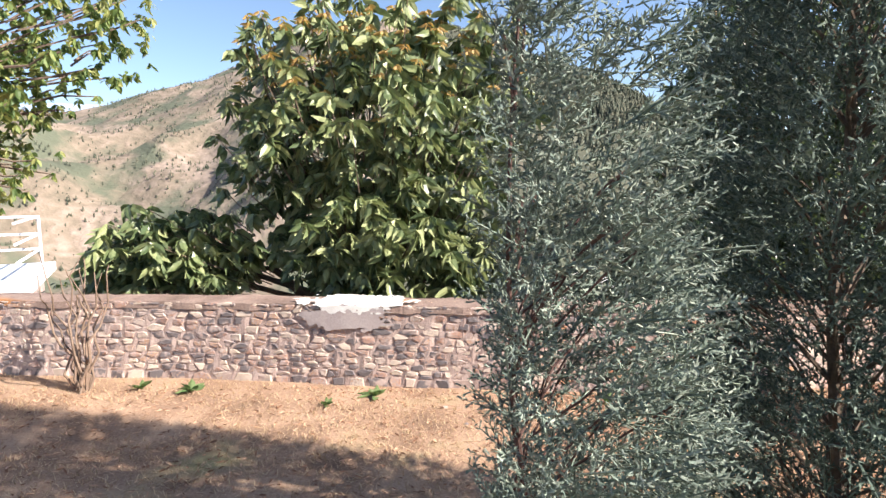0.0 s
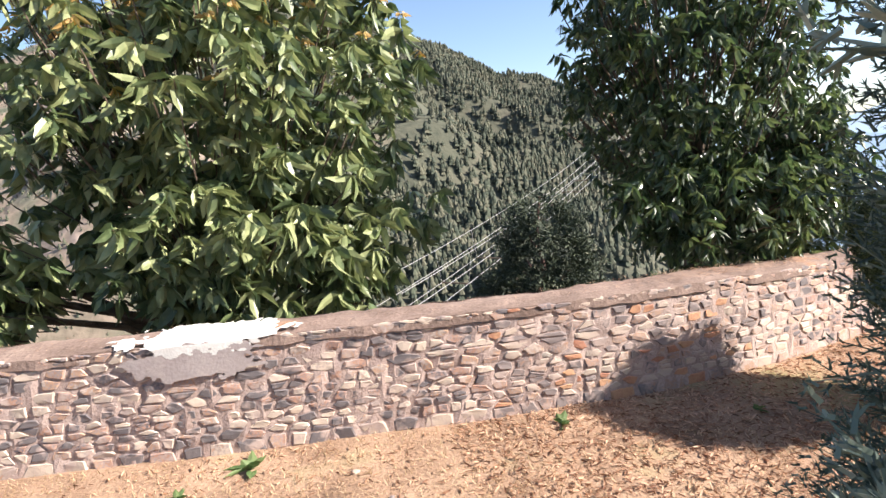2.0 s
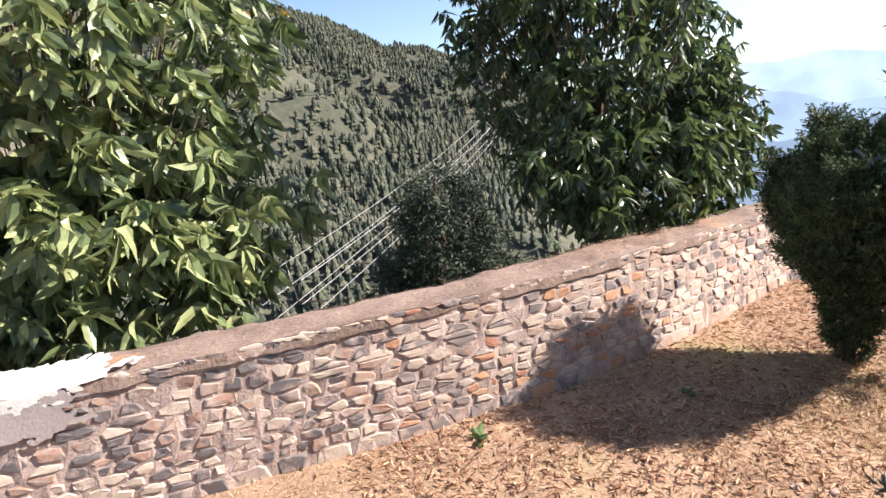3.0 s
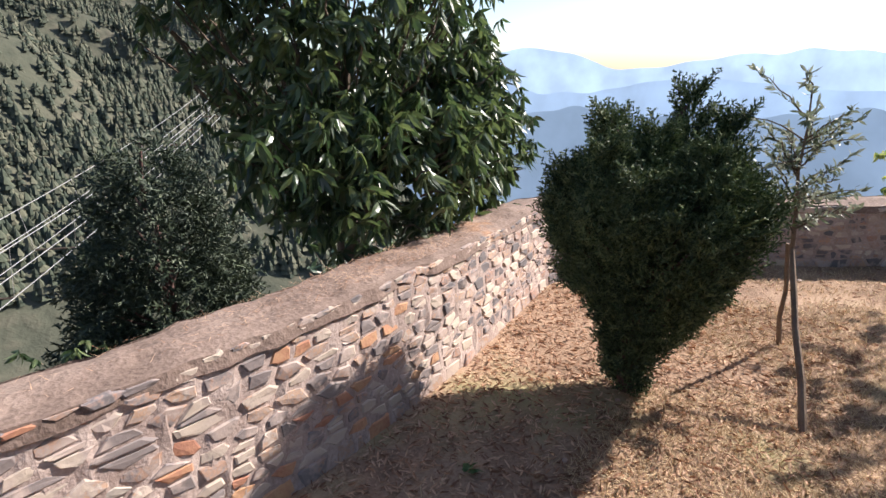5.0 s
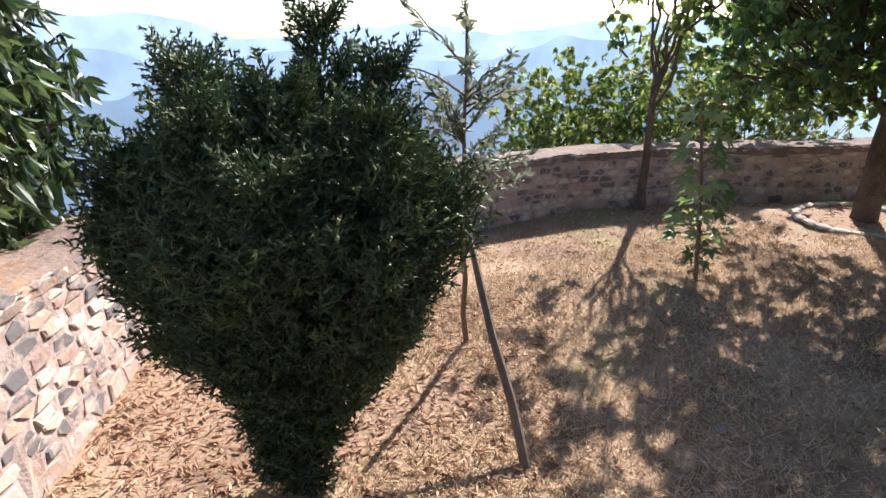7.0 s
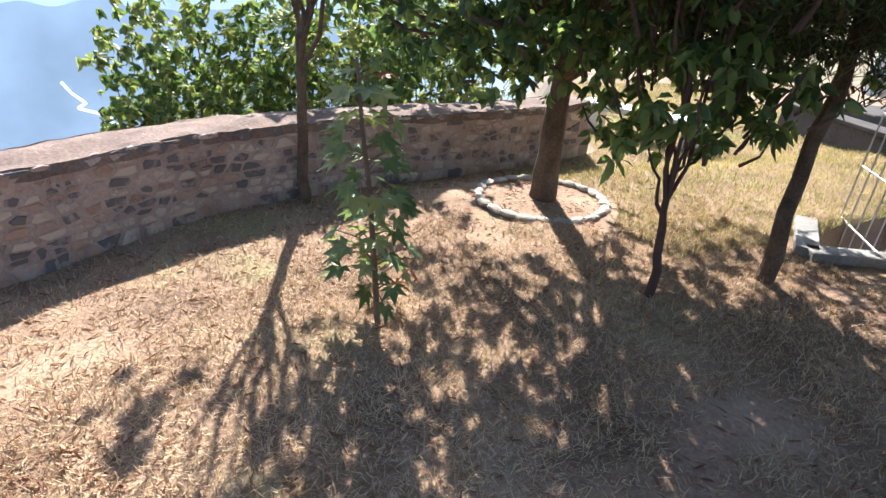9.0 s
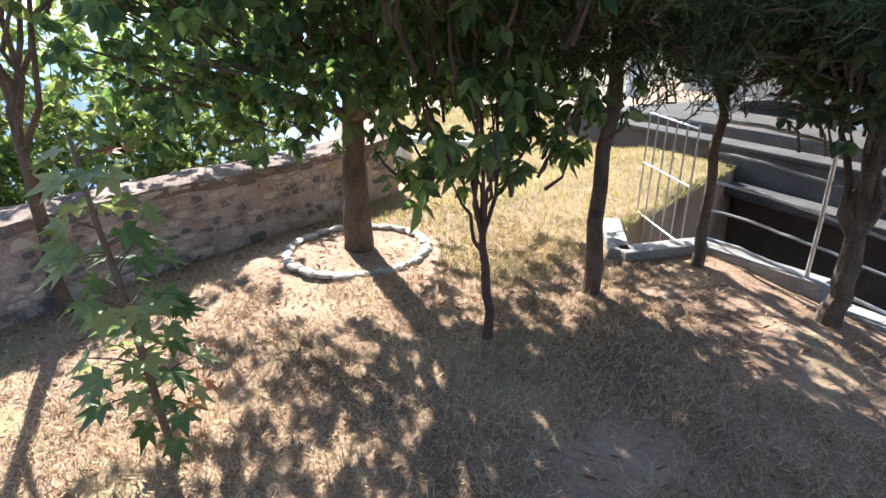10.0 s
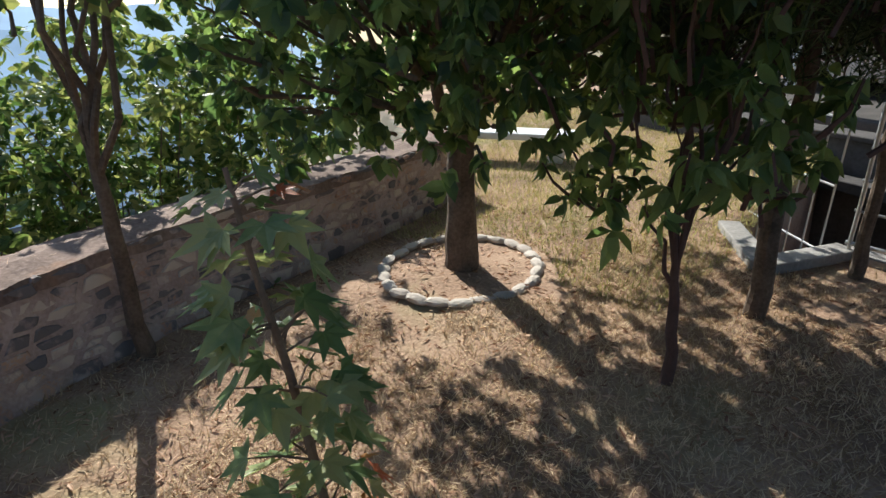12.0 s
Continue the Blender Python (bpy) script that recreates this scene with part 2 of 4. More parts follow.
def broadleaf(name, label, at, trunk_top, trunk_r, blobs, n_clusters, leaf, material, young=0, parts=0, group="", bark=None, lean=(0, 0), whorl=8, hang=.45, seed=1.0, toward=None, needles=False, wave=.02):
    """A leafy tree: trunk, limbs, twigs and a crown of leaf whorls. blobs: (centre, radii, share), from the foot."""
    bark = bark or M_BARK
    tree = thing(name, label, "tree", at, group)
    top = np.array([lean[0], lean[1], trunk_top])
    pts = curve_pts((0, 0, -.08), top, 0, wave, 9)
    part("trunk", tube(pts, [trunk_r * 1.35, trunk_r * 1.05, trunk_r * .95, trunk_r * .7], 12, .06), bark, tree)
    P, D = [], []
    for c, r, sh in blobs:
        p, d = shell_points(int(n_clusters * sh), c, r, seed=seed)
        P.append(p)
        D.append(d)
        ends = [c] + [np.asarray(c) + np.asarray(r) * .6 * q for q in d[:3]]
        for e_ in ends:
            part("limb", tube(curve_pts(top * RNG.uniform(.75, 1.0), e_, .06, .06, 8), [trunk_r * .5, trunk_r * .3, trunk_r * .1], 7, .05), bark, tree)
    P, D = np.concatenate(P), np.concatenate(D)
    tw = []
    for p in P[::3]:
        c = P[RNG.integers(len(P))] * .0 + top
        q = p + (c - p) * RNG.uniform(.12, .3) + [0, 0, -.05]
        tw.append(tube(np.array([q, (p + q) / 2 + RNG.normal(0, .02, 3), p]), [.009, .004], 4))
    tagged(part("branchwork", join(tw), bark, tree), kind="stuff")
    D = D * (.45, .45, .2) + [0, 0, .75] + RNG.normal(0, .25, D.shape)
    mats = basis(D)
    kinds = [sprig(leaf[0], leaf[1], whorl, .004) if needles else rosette(whorl, leaf[0], leaf[1], hang) for _ in range(6)]
    which = RNG.integers(0, 6, len(P))
    own = np.zeros(len(P), bool)
    if parts:
        near = np.asarray(toward) if toward is not None else np.array([0, -1, 0])
        own[np.argsort(-(P @ near))[:parts]] = True
    sc = RNG.uniform(.75, 1.2, len(P))
    for k in range(6):
        sel = (which == k) & ~own
        if sel.any():
            part("crown", scatter(kinds[k], P[sel], mats[sel], sc[sel]), material, tree)
        me = mesh_of("leaf_spray", kinds[k][0], kinds[k][1], material)
        for i in np.nonzero((which == k) & own)[0]:
            o = part("leaf_spray", me, material, tree)
            o.matrix_local = Matrix.LocRotScale(P[i], Matrix(mats[i].tolist()).to_quaternion(), (sc[i],) * 3)
    if young:
        hi = np.argsort(-(P[:, 2] + RNG.normal(0, .35, len(P))))[:young]
        dd = D[hi] + [0, 0, .6]
        me = mesh_of("shoot", *rosette(7, leaf[0] * .6, leaf[1] * .6, .3), M_LEAFYEL)
        q = basis(dd)
        for i, h in enumerate(hi):
            o = part("shoot", me, M_LEAFYEL, tree)
            o.matrix_local = Matrix.LocRotScale(P[h] + dd[i] / np.linalg.norm(dd[i]) * .07, Matrix(q[i].tolist()).to_quaternion(), (.9,) * 3)
    return tree


def spike(a, b, r, plain=True):
    """A three-sided needle from a to b."""
    a, b = np.asarray(a, float), np.asarray(b, float)
    m = basis((b - a)[None])[0]
    ring = [a + r * (math.cos(q) * m[:, 1] + math.sin(q) * m[:, 2]) for q in (0, 2.094, 4.189)]
    if plain:
        return np.array(ring + [b]), [(0, 1, 3), (1, 2, 3), (2, 0, 3)]
    mid = [a * .4 + b * .6 + .8 * r * (math.cos(q) * m[:, 1] + math.sin(q) * m[:, 2]) for q in (0, 2.094, 4.189)]
    return np.array(ring + mid + [b]), [(0, 1, 4, 3), (1, 2, 5, 4), (2, 0, 3, 5), (3, 4, 6), (4, 5, 6), (5, 3, 6)]


def sprig(length, side, n, fine=.006, second=True, plain=True):
    """A feathery conifer sprig along +x."""
    ps = [spike((0, 0, 0), (length, 0, -.01), fine, plain)]
    for i in range(n):
        t = (i + .6) / (n + .6)
        a = i * 2.4 + RNG.uniform(-.4, .4)
        L = side * (1.15 - t * .75) * RNG.uniform(.7, 1.2)
        b = np.array([length * t, 0, 0])
        d = np.array([.8, np.cos(a), np.sin(a)])
        d /= np.linalg.norm(d)
        ps.append(spike(b, b + d * L, fine * .85, plain))
        if second:
            for s_ in (-1, 1):
                m_ = b + d * L * .45
                q = d + np.cross(d, [s_ * .3, s_ * .8, .5]) * .9
                ps.append(spike(m_, m_ + q / np.linalg.norm(q) * L * .5, fine * .7, plain))
    return join(ps)


def conifer(name, label, at, profile, n_sprigs, material, sp=(.16, .06, 9), stems=1, bark=None, tops=(), up=.5, fine=.006, trunk_r=.025, inner=.35, offset=(0, 0), second=True, clear=None, plain=True):
    """A bushy conifer: stem, boughs and sprigs. profile: (height, radius) pairs."""
    bark = bark or M_TWIG
    bush = thing(name, label, "conifer", at)
    hs, rs = [p[0] for p in profile], [p[1] for p in profile]
    H = hs[-1]
    for k in range(stems):
        o = RNG.normal(0, .02 * (stems > 1), 3)
        part("stem", tube(curve_pts((o[0], o[1], -.05), (o[0] * 4, o[1] * 4, H * .97), 0, .015, 9), [trunk_r, trunk_r * .8, trunk_r * .2], 7), bark, bush)
    w = np.interp(np.linspace(0, H, 200), hs, rs) ** 1.4
    z = np.interp(RNG.uniform(0, 1, n_sprigs), np.cumsum(w) / w.sum(), np.linspace(0, H, 200))
    a = RNG.uniform(0, 6.283, n_sprigs)
    lump = np.array([1 + .22 * noise.noise(Vector((math.cos(q) * 1.7, math.sin(q) * 1.7, h * 2.2 + at[0]))) + .16 * noise.noise(Vector((math.cos(q) * 4, math.sin(q) * 4, h * 6))) for q, h in zip(a, z)])
    r = np.interp(z, hs, rs) * RNG.uniform(inner ** 2, 1, n_sprigs) ** .5 * lump
    P = np.stack([np.cos(a) * r + offset[0] * (r > .1), np.sin(a) * r + offset[1] * (r > .1), z], 1)
    D = np.stack([np.cos(a), np.sin(a), np.full(n_sprigs, up)], 1) + RNG.normal(0, .3, (n_sprigs, 3))
    for (tx, ty, tz0, tz1, tr) in tops:
        m = int(n_sprigs * .03)
        h = RNG.uniform(tz0, tz1, m)
        q = tr * (1 - (h - tz0) / (tz1 - tz0) * .8) * RNG.uniform(.2, 1, m)
        b = RNG.uniform(0, 6.283, m)
        P = np.concatenate([P, np.stack([tx + np.cos(b) * q, ty + np.sin(b) * q, h], 1)])
        D = np.concatenate([D, np.stack([np.cos(b), np.sin(b), np.full(m, 1.3)], 1)])
    if clear is not None:            # branches broken off on the side of the path
        ok = P[:, 0] > clear
        P, D = P[ok], D[ok] + [.55, 0, 0]
    boughs = []
    for i in range(0, len(P), 30):
        p = P[i]
        boughs.append(tube(curve_pts((0, 0, max(.02, p[2] - .15 - .5 * np.hypot(p[0], p[1]))), p, .03, .03, 5), [trunk_r * .35, .003], 5))
    tagged(part("branchwork", join(boughs), bark, bush), kind="stuff")
    mats = basis(D, RNG.uniform(0, 6.28, len(D)))
    which = RNG.integers(0, 5, len(P))
    sc = RNG.uniform(.7, 1.25, len(P))
    for k in range(5):
        t_ = sprig(sp[0], sp[1], sp[2], fine if not plain else fine * 1.25, second, plain)
        sel = which == k
        part("foliage", scatter(t_, P[sel], mats[sel], sc[sel]), material, bush)
    return bush


# ---- the lie of the land ----
WALL = [(-60, 9.0), (-20, 6.3), (-6.5, 5.4), (-3.8, 5.0), (-2.5, 4.9), (-1.6, 4.78), (-.9, 4.66), (0, 4.56), (.8, 4.46), (1.5, 4.40), (2.2, 4.38), (3.0, 4.46), (3.63, 4.58),
        (4.58, 4.75), (5.2, 4.45), (5.68, 3.9), (6.05, 3.2), (6.47, 2.65), (6.70, 2.2), (6.83, 1.75), (6.97, 1.15), (7.03, .55), (7.1, 0), (7.25, -.6), (7.4, -1.1), (12.3, -4.3), (2.0, -82.0)]
WALL = np.array(WALL)
PIT = np.array([(5.26, -1.32), (5.02, -.86), (4.78, -1.37), (4.03, -1.26), (1.2, -.54), (.34, -2.58), (5.46, -4.09)])
THICK = 0.34
RIDGE_AZ = [-180, -75, -60, -45, -33, -27, -22, -17, -13, -5, 4, 10, 15, 20, 24.5, 28.5, 36, 46, 60, 100, 125, 180]
RIDGE_EL = [0, 3, 5, 6.0, 6.5, 8.4, 10, 12.6, 15, 15.6, 14.4, 11.8, 10.4, 7.6, 6.6, 5.0, 1.0, -12, -26, -28, -12, 0]


def beyond_wall(x, y):
    """How far a place lies outside the wall's inner face; minus inside."""
    best, sign = np.full(x.shape, 1e9), np.ones(x.shape)
    for (ax, ay), (bx, by) in zip(WALL[:-1], WALL[1:]):
        dx, dy = bx - ax, by - ay
        t = np.clip(((x - ax) * dx + (y - ay) * dy) / (dx * dx + dy * dy), 0, 1)
        d = np.hypot(x - ax - t * dx, y - ay - t * dy)
        side = np.where(dx * (y - ay) - dy * (x - ax) > 0, 1.0, -1.0)
        nearer = d < best
        best, sign = np.where(nearer, d, best), np.where(nearer, side, sign)
    return best * sign


def in_pit(x, y):
    inside = np.zeros(x.shape, bool)
    n = len(PIT)
    for i in range(n):
        (ax, ay), (bx, by) = PIT[i], PIT[(i + 1) % n]
        cond = (ay > y) != (by > y)
        inside ^= cond & (x < (bx - ax) * (y - ay) / (by - ay + 1e-12) + ax)
    return inside


def rise(x, y):
    """The gentle swell of the ground round the shade trees."""
    return .11 * np.clip((1.6 - y) / 1.1, 0, 1) * np.clip((x - 3.6) / .9, 0, 1) * np.clip((7.0 - x) / .5, 0, 1)


def land(x, y):
    x, y = np.asarray(x, float), np.asarray(y, float)
    d = beyond_wall(x, y) - THICK
    r, az = np.hypot(x - 1, y - 2), np.degrees(np.arctan2(x - 1, y - 2))
    nz = lambda k, o: np.array([noise.noise(Vector((p * k + o, q * k, o))) for p, q in zip(x.ravel(), y.ravel())]).reshape(x.shape)
    flat = .018 * nz(1.3, 3.1) + .01 * nz(5.0, 8.0) + rise(x, y)
    el = np.interp(az, RIDGE_AZ, RIDGE_EL)
    R = 520.0
    crest = np.tan(np.radians(el)) * R
    t = np.clip((r - 120) / (R - 120), 0, 1)
    drop = -.25 - .75 * np.minimum(np.maximum(d, 0), 12) - .5 * np.clip(d - 12, 0, 90)
    spur = nz(.011, 5.0) * 26 + nz(.03, 9.0) * 12 + np.abs(nz(.05, 4.0)) * 7
    hill = -54 + (crest + 54) * t ** .9 + spur * np.sin(np.pi * np.clip(t, 0, 1)) ** .7 + nz(.06, 2.0) * 3 * t
    past = np.where(r > R, -(r - R) * .35, 0)
    hill = np.where(r > R, np.maximum(crest + past, -420), hill)
    w = np.clip((r - 70) / 90, 0, 1)
    out = drop * (1 - w) + hill * w
    inner = flat - .03 * np.clip(r - 25, 0, 400)
    z = np.where(d > -.2, np.where(d > 0, np.where(d < 30, np.minimum(out, -.25), out), flat), inner)
    return np.where(in_pit(x, y), -2.2, z)


def land_z(x, y):
    return float(land(np.array([x]), np.array([y]))[0])


core_x = np.arange(-6, 11.01, .11)
core_y = np.arange(-6.5, 8.01, .11)
grow = np.cumsum(.16 * 1.13 ** np.arange(58))
grow = grow[grow < 4300]
grow = np.concatenate([grow, np.arange(60, 700, 12.0)])
grow = np.unique(np.round(grow, 2))
gx = np.concatenate([core_x[0] - grow[::-1], core_x, core_x[-1] + grow])
gy = np.concatenate([core_y[0] - grow[grow < 600][::-1], core_y, core_y[-1] + grow])
X, Y = np.meshgrid(gx, gy)
Z = land(X, Y)
nx, ny = len(gx), len(gy)
idx = np.arange(nx * ny).reshape(ny, nx)
quads = np.stack([idx[:-1, :-1], idx[:-1, 1:], idx[1:, 1:], idx[1:, :-1]], -1).reshape(-1, 4)
ground_me = mesh_of("ground", np.stack([X, Y, Z], -1).reshape(-1, 3), quads, M_GROUND, True)
ground_me.materials.append(M_HILL)
ground_me.materials.append(M_WOODFLOOR)
qx, qy = X.ravel()[quads].mean(1), Y.ravel()[quads].mean(1)
ground_me.polygons.foreach_set("material_index", np.where(((beyond_wall(qx, qy) > .2) | (np.hypot(qx, qy) > 60)), np.where((np.degrees(np.arctan2(qx - 1, qy - 2)) > -6 + 5 * np.sin(np.hypot(qx, qy) * .03)) & (np.hypot(qx, qy) > 55) & (qy > 0), 2, 1), 0).astype(np.int32))
tagged(new("ground", ground_me), "dry earth terrace above a steep wooded valley", "ground", kind="structure")

# ranges across the valley, plain backdrops; haze painted as pale blue that glows
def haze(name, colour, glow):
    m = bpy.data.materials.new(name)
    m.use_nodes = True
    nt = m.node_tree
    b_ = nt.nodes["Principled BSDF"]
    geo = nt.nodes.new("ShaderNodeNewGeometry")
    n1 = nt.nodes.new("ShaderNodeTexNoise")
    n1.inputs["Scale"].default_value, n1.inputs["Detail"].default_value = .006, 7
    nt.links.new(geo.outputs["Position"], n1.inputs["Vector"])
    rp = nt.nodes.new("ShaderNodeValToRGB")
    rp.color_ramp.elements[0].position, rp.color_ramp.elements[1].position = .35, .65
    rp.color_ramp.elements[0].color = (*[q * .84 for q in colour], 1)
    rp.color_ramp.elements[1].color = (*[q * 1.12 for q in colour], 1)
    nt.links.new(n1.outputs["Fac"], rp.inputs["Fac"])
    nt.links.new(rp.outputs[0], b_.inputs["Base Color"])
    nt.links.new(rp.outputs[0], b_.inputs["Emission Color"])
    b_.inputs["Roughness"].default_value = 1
    # emission of the same colour stands in for the bright air
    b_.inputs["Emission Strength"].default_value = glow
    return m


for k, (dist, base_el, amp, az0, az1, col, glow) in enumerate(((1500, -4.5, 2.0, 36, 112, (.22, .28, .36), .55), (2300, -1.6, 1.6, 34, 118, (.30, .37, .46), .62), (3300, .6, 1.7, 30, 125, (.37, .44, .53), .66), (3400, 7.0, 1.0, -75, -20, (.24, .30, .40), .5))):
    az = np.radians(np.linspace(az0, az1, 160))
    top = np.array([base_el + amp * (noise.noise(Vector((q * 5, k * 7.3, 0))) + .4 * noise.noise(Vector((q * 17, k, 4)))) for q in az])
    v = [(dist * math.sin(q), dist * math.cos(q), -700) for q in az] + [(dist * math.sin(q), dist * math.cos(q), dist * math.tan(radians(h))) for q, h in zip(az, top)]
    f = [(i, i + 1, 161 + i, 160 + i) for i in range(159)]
    tagged(new("backdrop_range_%d" % (k + 1), mesh_of("range", v, f, haze("haze", col, glow))), "mountain range painted pale glowing blue to look hazy", "mountains", kind="structure")

# a pale road winding down the far slope, its light an added glow
road = []
for a_, e_ in ((82.1, -10.4), (82.7, -11.3), (83.6, -12.1), (82.9, -12.5), (85.5, -13.3), (85.0, -13.7), (86.1, -14.1), (85.1, -14.7), (85.9, -15.2)):
    q, h = radians(a_), radians(e_)
    road.append((1470 * math.sin(q), 1470 * math.cos(q), 1470 * math.tan(h)))
t_ = np.linspace(0, 8, 56)
road = np.stack([np.interp(t_, range(9), [p[i] for p in road]) for i in range(3)], 1)
tagged(new("far_road", mesh_of("far_road", *tube(road, [3.2], 5), haze("glowing_pale_road", (.80, .78, .72), .75))), "pale road winding down the far slope, made to glow", "road", kind="structure")

# ---- the stone wall ----
def wall_line():
    """Places along the inner face, every 4 cm of the stretch that is built in stone."""
    seg = np.hypot(*np.diff(WALL[2:-2], axis=0).T)
    s_ = np.concatenate([[0], np.cumsum(seg)])
    u = np.arange(0, s_[-1], .04)
    x, y = np.interp(u, s_, WALL[2:-2, 0]), np.interp(u, s_, WALL[2:-2, 1])
    k = np.ones(13) / 13
    pad = lambda q: np.convolve(np.concatenate([[q[0]] * 6, q, [q[-1]] * 6]), k, "valid")
    x, y = pad(x), pad(y)
    tx, ty = np.gradient(x), np.gradient(y)
    n = np.hypot(tx, ty)
    return u, x, y, tx / n, ty / n


LU, LX, LY, LTX, LTY = wall_line()
LH = np.interp(LX + .6 * np.maximum(0, 4.5 - LY), [2.5, 4.6, 6.5], [.69, .60, .50])      # the wall is lower to the east


def on_wall(u, out, z):
    """The place u metres along, out metres behind the inner face, at height z."""
    x, y = np.interp(u, LU, LX), np.interp(u, LU, LY)
    out = out + .13 * np.clip(z, 0, .7)          # the face leans back
    tx, ty = np.interp(u, LU, LTX), np.interp(u, LU, LTY)
    return np.stack([x - ty * out, y + tx * out, z], -1)


def wall_top(u):
    return np.interp(u, LU, LH)


def strip(rows):
    """Faces between equally long rows of points."""
    n = len(rows[0])
    V = np.concatenate(rows)
    F = [(j * n + i, j * n + i + 1, (j + 1) * n + i + 1, (j + 1) * n + i) for j in range(len(rows) - 1) for i in range(n - 1)]
    return V, F


wall = thing("wall_north", "low rubble stone wall with a rough mortar cap", "stone wall", kind="structure")
low = np.full(len(LU), -.3)
part("core", strip([on_wall(LU, .0, low)] + [on_wall(LU, RNG.normal(-.002, .0035, len(LU)), q * LH - .05 * (q > .9)) for q in (.0, .15, .3, .45, .6, .75, .9, .98)] + [on_wall(LU, THICK - .02, LH - .05), on_wall(LU, THICK, low - 3)]), M_MORTAR, wall)
cap = []
for out in (-.012, .0, .03, .08, .13, .18, .23, .28, .325, .35, .34):
    edge = out < 0 or out > .345
    wig = np.array([noise.noise(Vector((u * 2.2, out * 9, 1))) * .012 + noise.noise(Vector((u * 9, out * 24, 5))) * .010 for u in LU])
    cap.append(on_wall(LU, out + wig * (1.2 if out < .1 or out > .3 else .3), LH + wig - (.055 if edge else 0) - .018 * abs(out - .17) / .17))
part("cap", strip(cap), M_CAP, wall, "flaking mortar cap with orange lichen")


def clipped(poly, nx_, nz_, c):
    """The part of a polygon on the side nx*u + nz*z < c."""
    out = []
    for (a0, a1), (b0, b1) in zip(poly, poly[1:] + poly[:1]):
        da, db = nx_ * a0 + nz_ * a1 - c, nx_ * b0 + nz_ * b1 - c
        if da <= 0:
            out.append((a0, a1))
        if da * db < 0:
            k = da / (da - db)
            out.append((a0 + (b0 - a0) * k, a1 + (b1 - a1) * k))
    return out


def rubble(u0, u1):
    """Outlines of uneven rubble fitted together, stones wider than high: a list of (u, z) polygons."""
    g = np.random.default_rng(5)
    seeds, z = [], .01
    while z < .72:
        h = g.uniform(.038, .085)
        u = u0 + g.uniform(0, .1)
        while u < u1:
            w = h * g.uniform(1.0, 3.4)
            seeds.append((u + w / 2, z + h / 2 + g.normal(0, .010)))
            if g.random() < .14:
                seeds.append((u + w * .5, z + h * .95))
            u += w
        z += h
    S = np.array(seeds)
    S = S[np.argsort(S[:, 0])]
    q = .45
    cells = []
    for u, z in S:
        lo, hi = np.searchsorted(S[:, 0], (u - .34, u + .34))
        near = S[lo:hi]
        poly = [(u - .16, z - .09), (u + .16, z - .09), (u + .16, z + .09), (u - .16, z + .09)]
        for v, y in near:
            if (v, y) == (u, z):
                continue
            du, dz = (v - u) * q * q, y - z
            c = ((v * v - u * u) * q * q + y * y - z * z) / 2
            poly = clipped(poly, du, dz, c)
            if len(poly) < 3:
                break
        top = float(wall_top(u)) - .022
        poly = clipped(poly, 0, 1, top) if len(poly) > 2 else poly
        poly = clipped(poly, 0, -1, .02) if len(poly) > 2 else poly
        if len(poly) > 2:
            P = np.array(poly)
            keep_ = np.hypot(*(P - np.roll(P, 1, 0)).T) > .009
            if keep_.sum() > 2 and np.ptp(P[:, 0]) > .025 and np.ptp(P[:, 1]) > .02:
                cells.append(P[keep_])
    return cells


def rubble_stone(P, g):
    """One stone from its outline: a rough proud face with worn edges, its back in the mortar."""
    c, n = P.mean(0), len(P)
    o = (P - c) * (1 - .0045 / np.maximum(.02, np.hypot(*(P - c).T)))[:, None] * g.uniform(.80, 1.0, (n, 1)) * g.uniform(.82, 1.0)
    d = g.uniform(.004, .011)
    tilt = g.normal(0, .05, 2)
    rows = []
    for k, dep in ((1.0, -.012), (.985, d * .45), (.84, d)):
        q = o * k
        rows.append((c + q, dep + (q @ tilt) * (dep > 0) + g.normal(0, .0016, n) * (dep > 0)))
    uz = np.concatenate([r[0] for r in rows] + [c[None] + g.normal(0, .006, (1, 2))])
    dd = np.concatenate([r[1] for r in rows] + [[d * 1.06]])
    F = [(j * n + i, j * n + (i + 1) % n, (j + 1) * n + (i + 1) % n, (j + 1) * n + i) for j in range(2) for i in range(n)]
    F += [(2 * n + i, 2 * n + (i + 1) % n, 3 * n) for i in range(n)]
    return on_wall(uz[:, 0], -dd, uz[:, 1]), F


STONE_OWN, rest = [], []
g_ = np.random.default_rng(17)
for P in rubble(.4, LU[-1] - .4):
    v, f = rubble_stone(P, g_)
    c = v.mean(0)
    if .9 < c[0] < 3.0 and c[1] > 4 and len(STONE_OWN) < 300:
        STONE_OWN.append((v, f))
    else:
        rest.append((v, f))
tagged(part("stones", join(rest), M_STONES, wall), kind="stuff")
edge = []
g_ = np.random.default_rng(11)
for k in range(150):
    u, n = g_.uniform(.6, LU[-1] - .6), int(g_.integers(5, 8))
    w, h = g_.uniform(.03, .085), g_.uniform(.014, .028)
    a_ = np.sort(np.arange(n) * 6.283 / n + g_.uniform(-.3, .3, n))
    P = np.stack([u + w * np.cos(a_), float(wall_top(u)) - .032 + h * np.sin(a_) * g_.uniform(.7, 1.1, n)], 1)
    edge.append(rubble_stone(P, g_))
part("edge_stones", join(edge), M_STONES, wall, "thin stones along the upper edge")
# splashes on the wall, with ragged outlines
def u_at(x):
    return float(LU[np.argmin(np.abs(LX - x) + 5 * (LY < 3.5))])


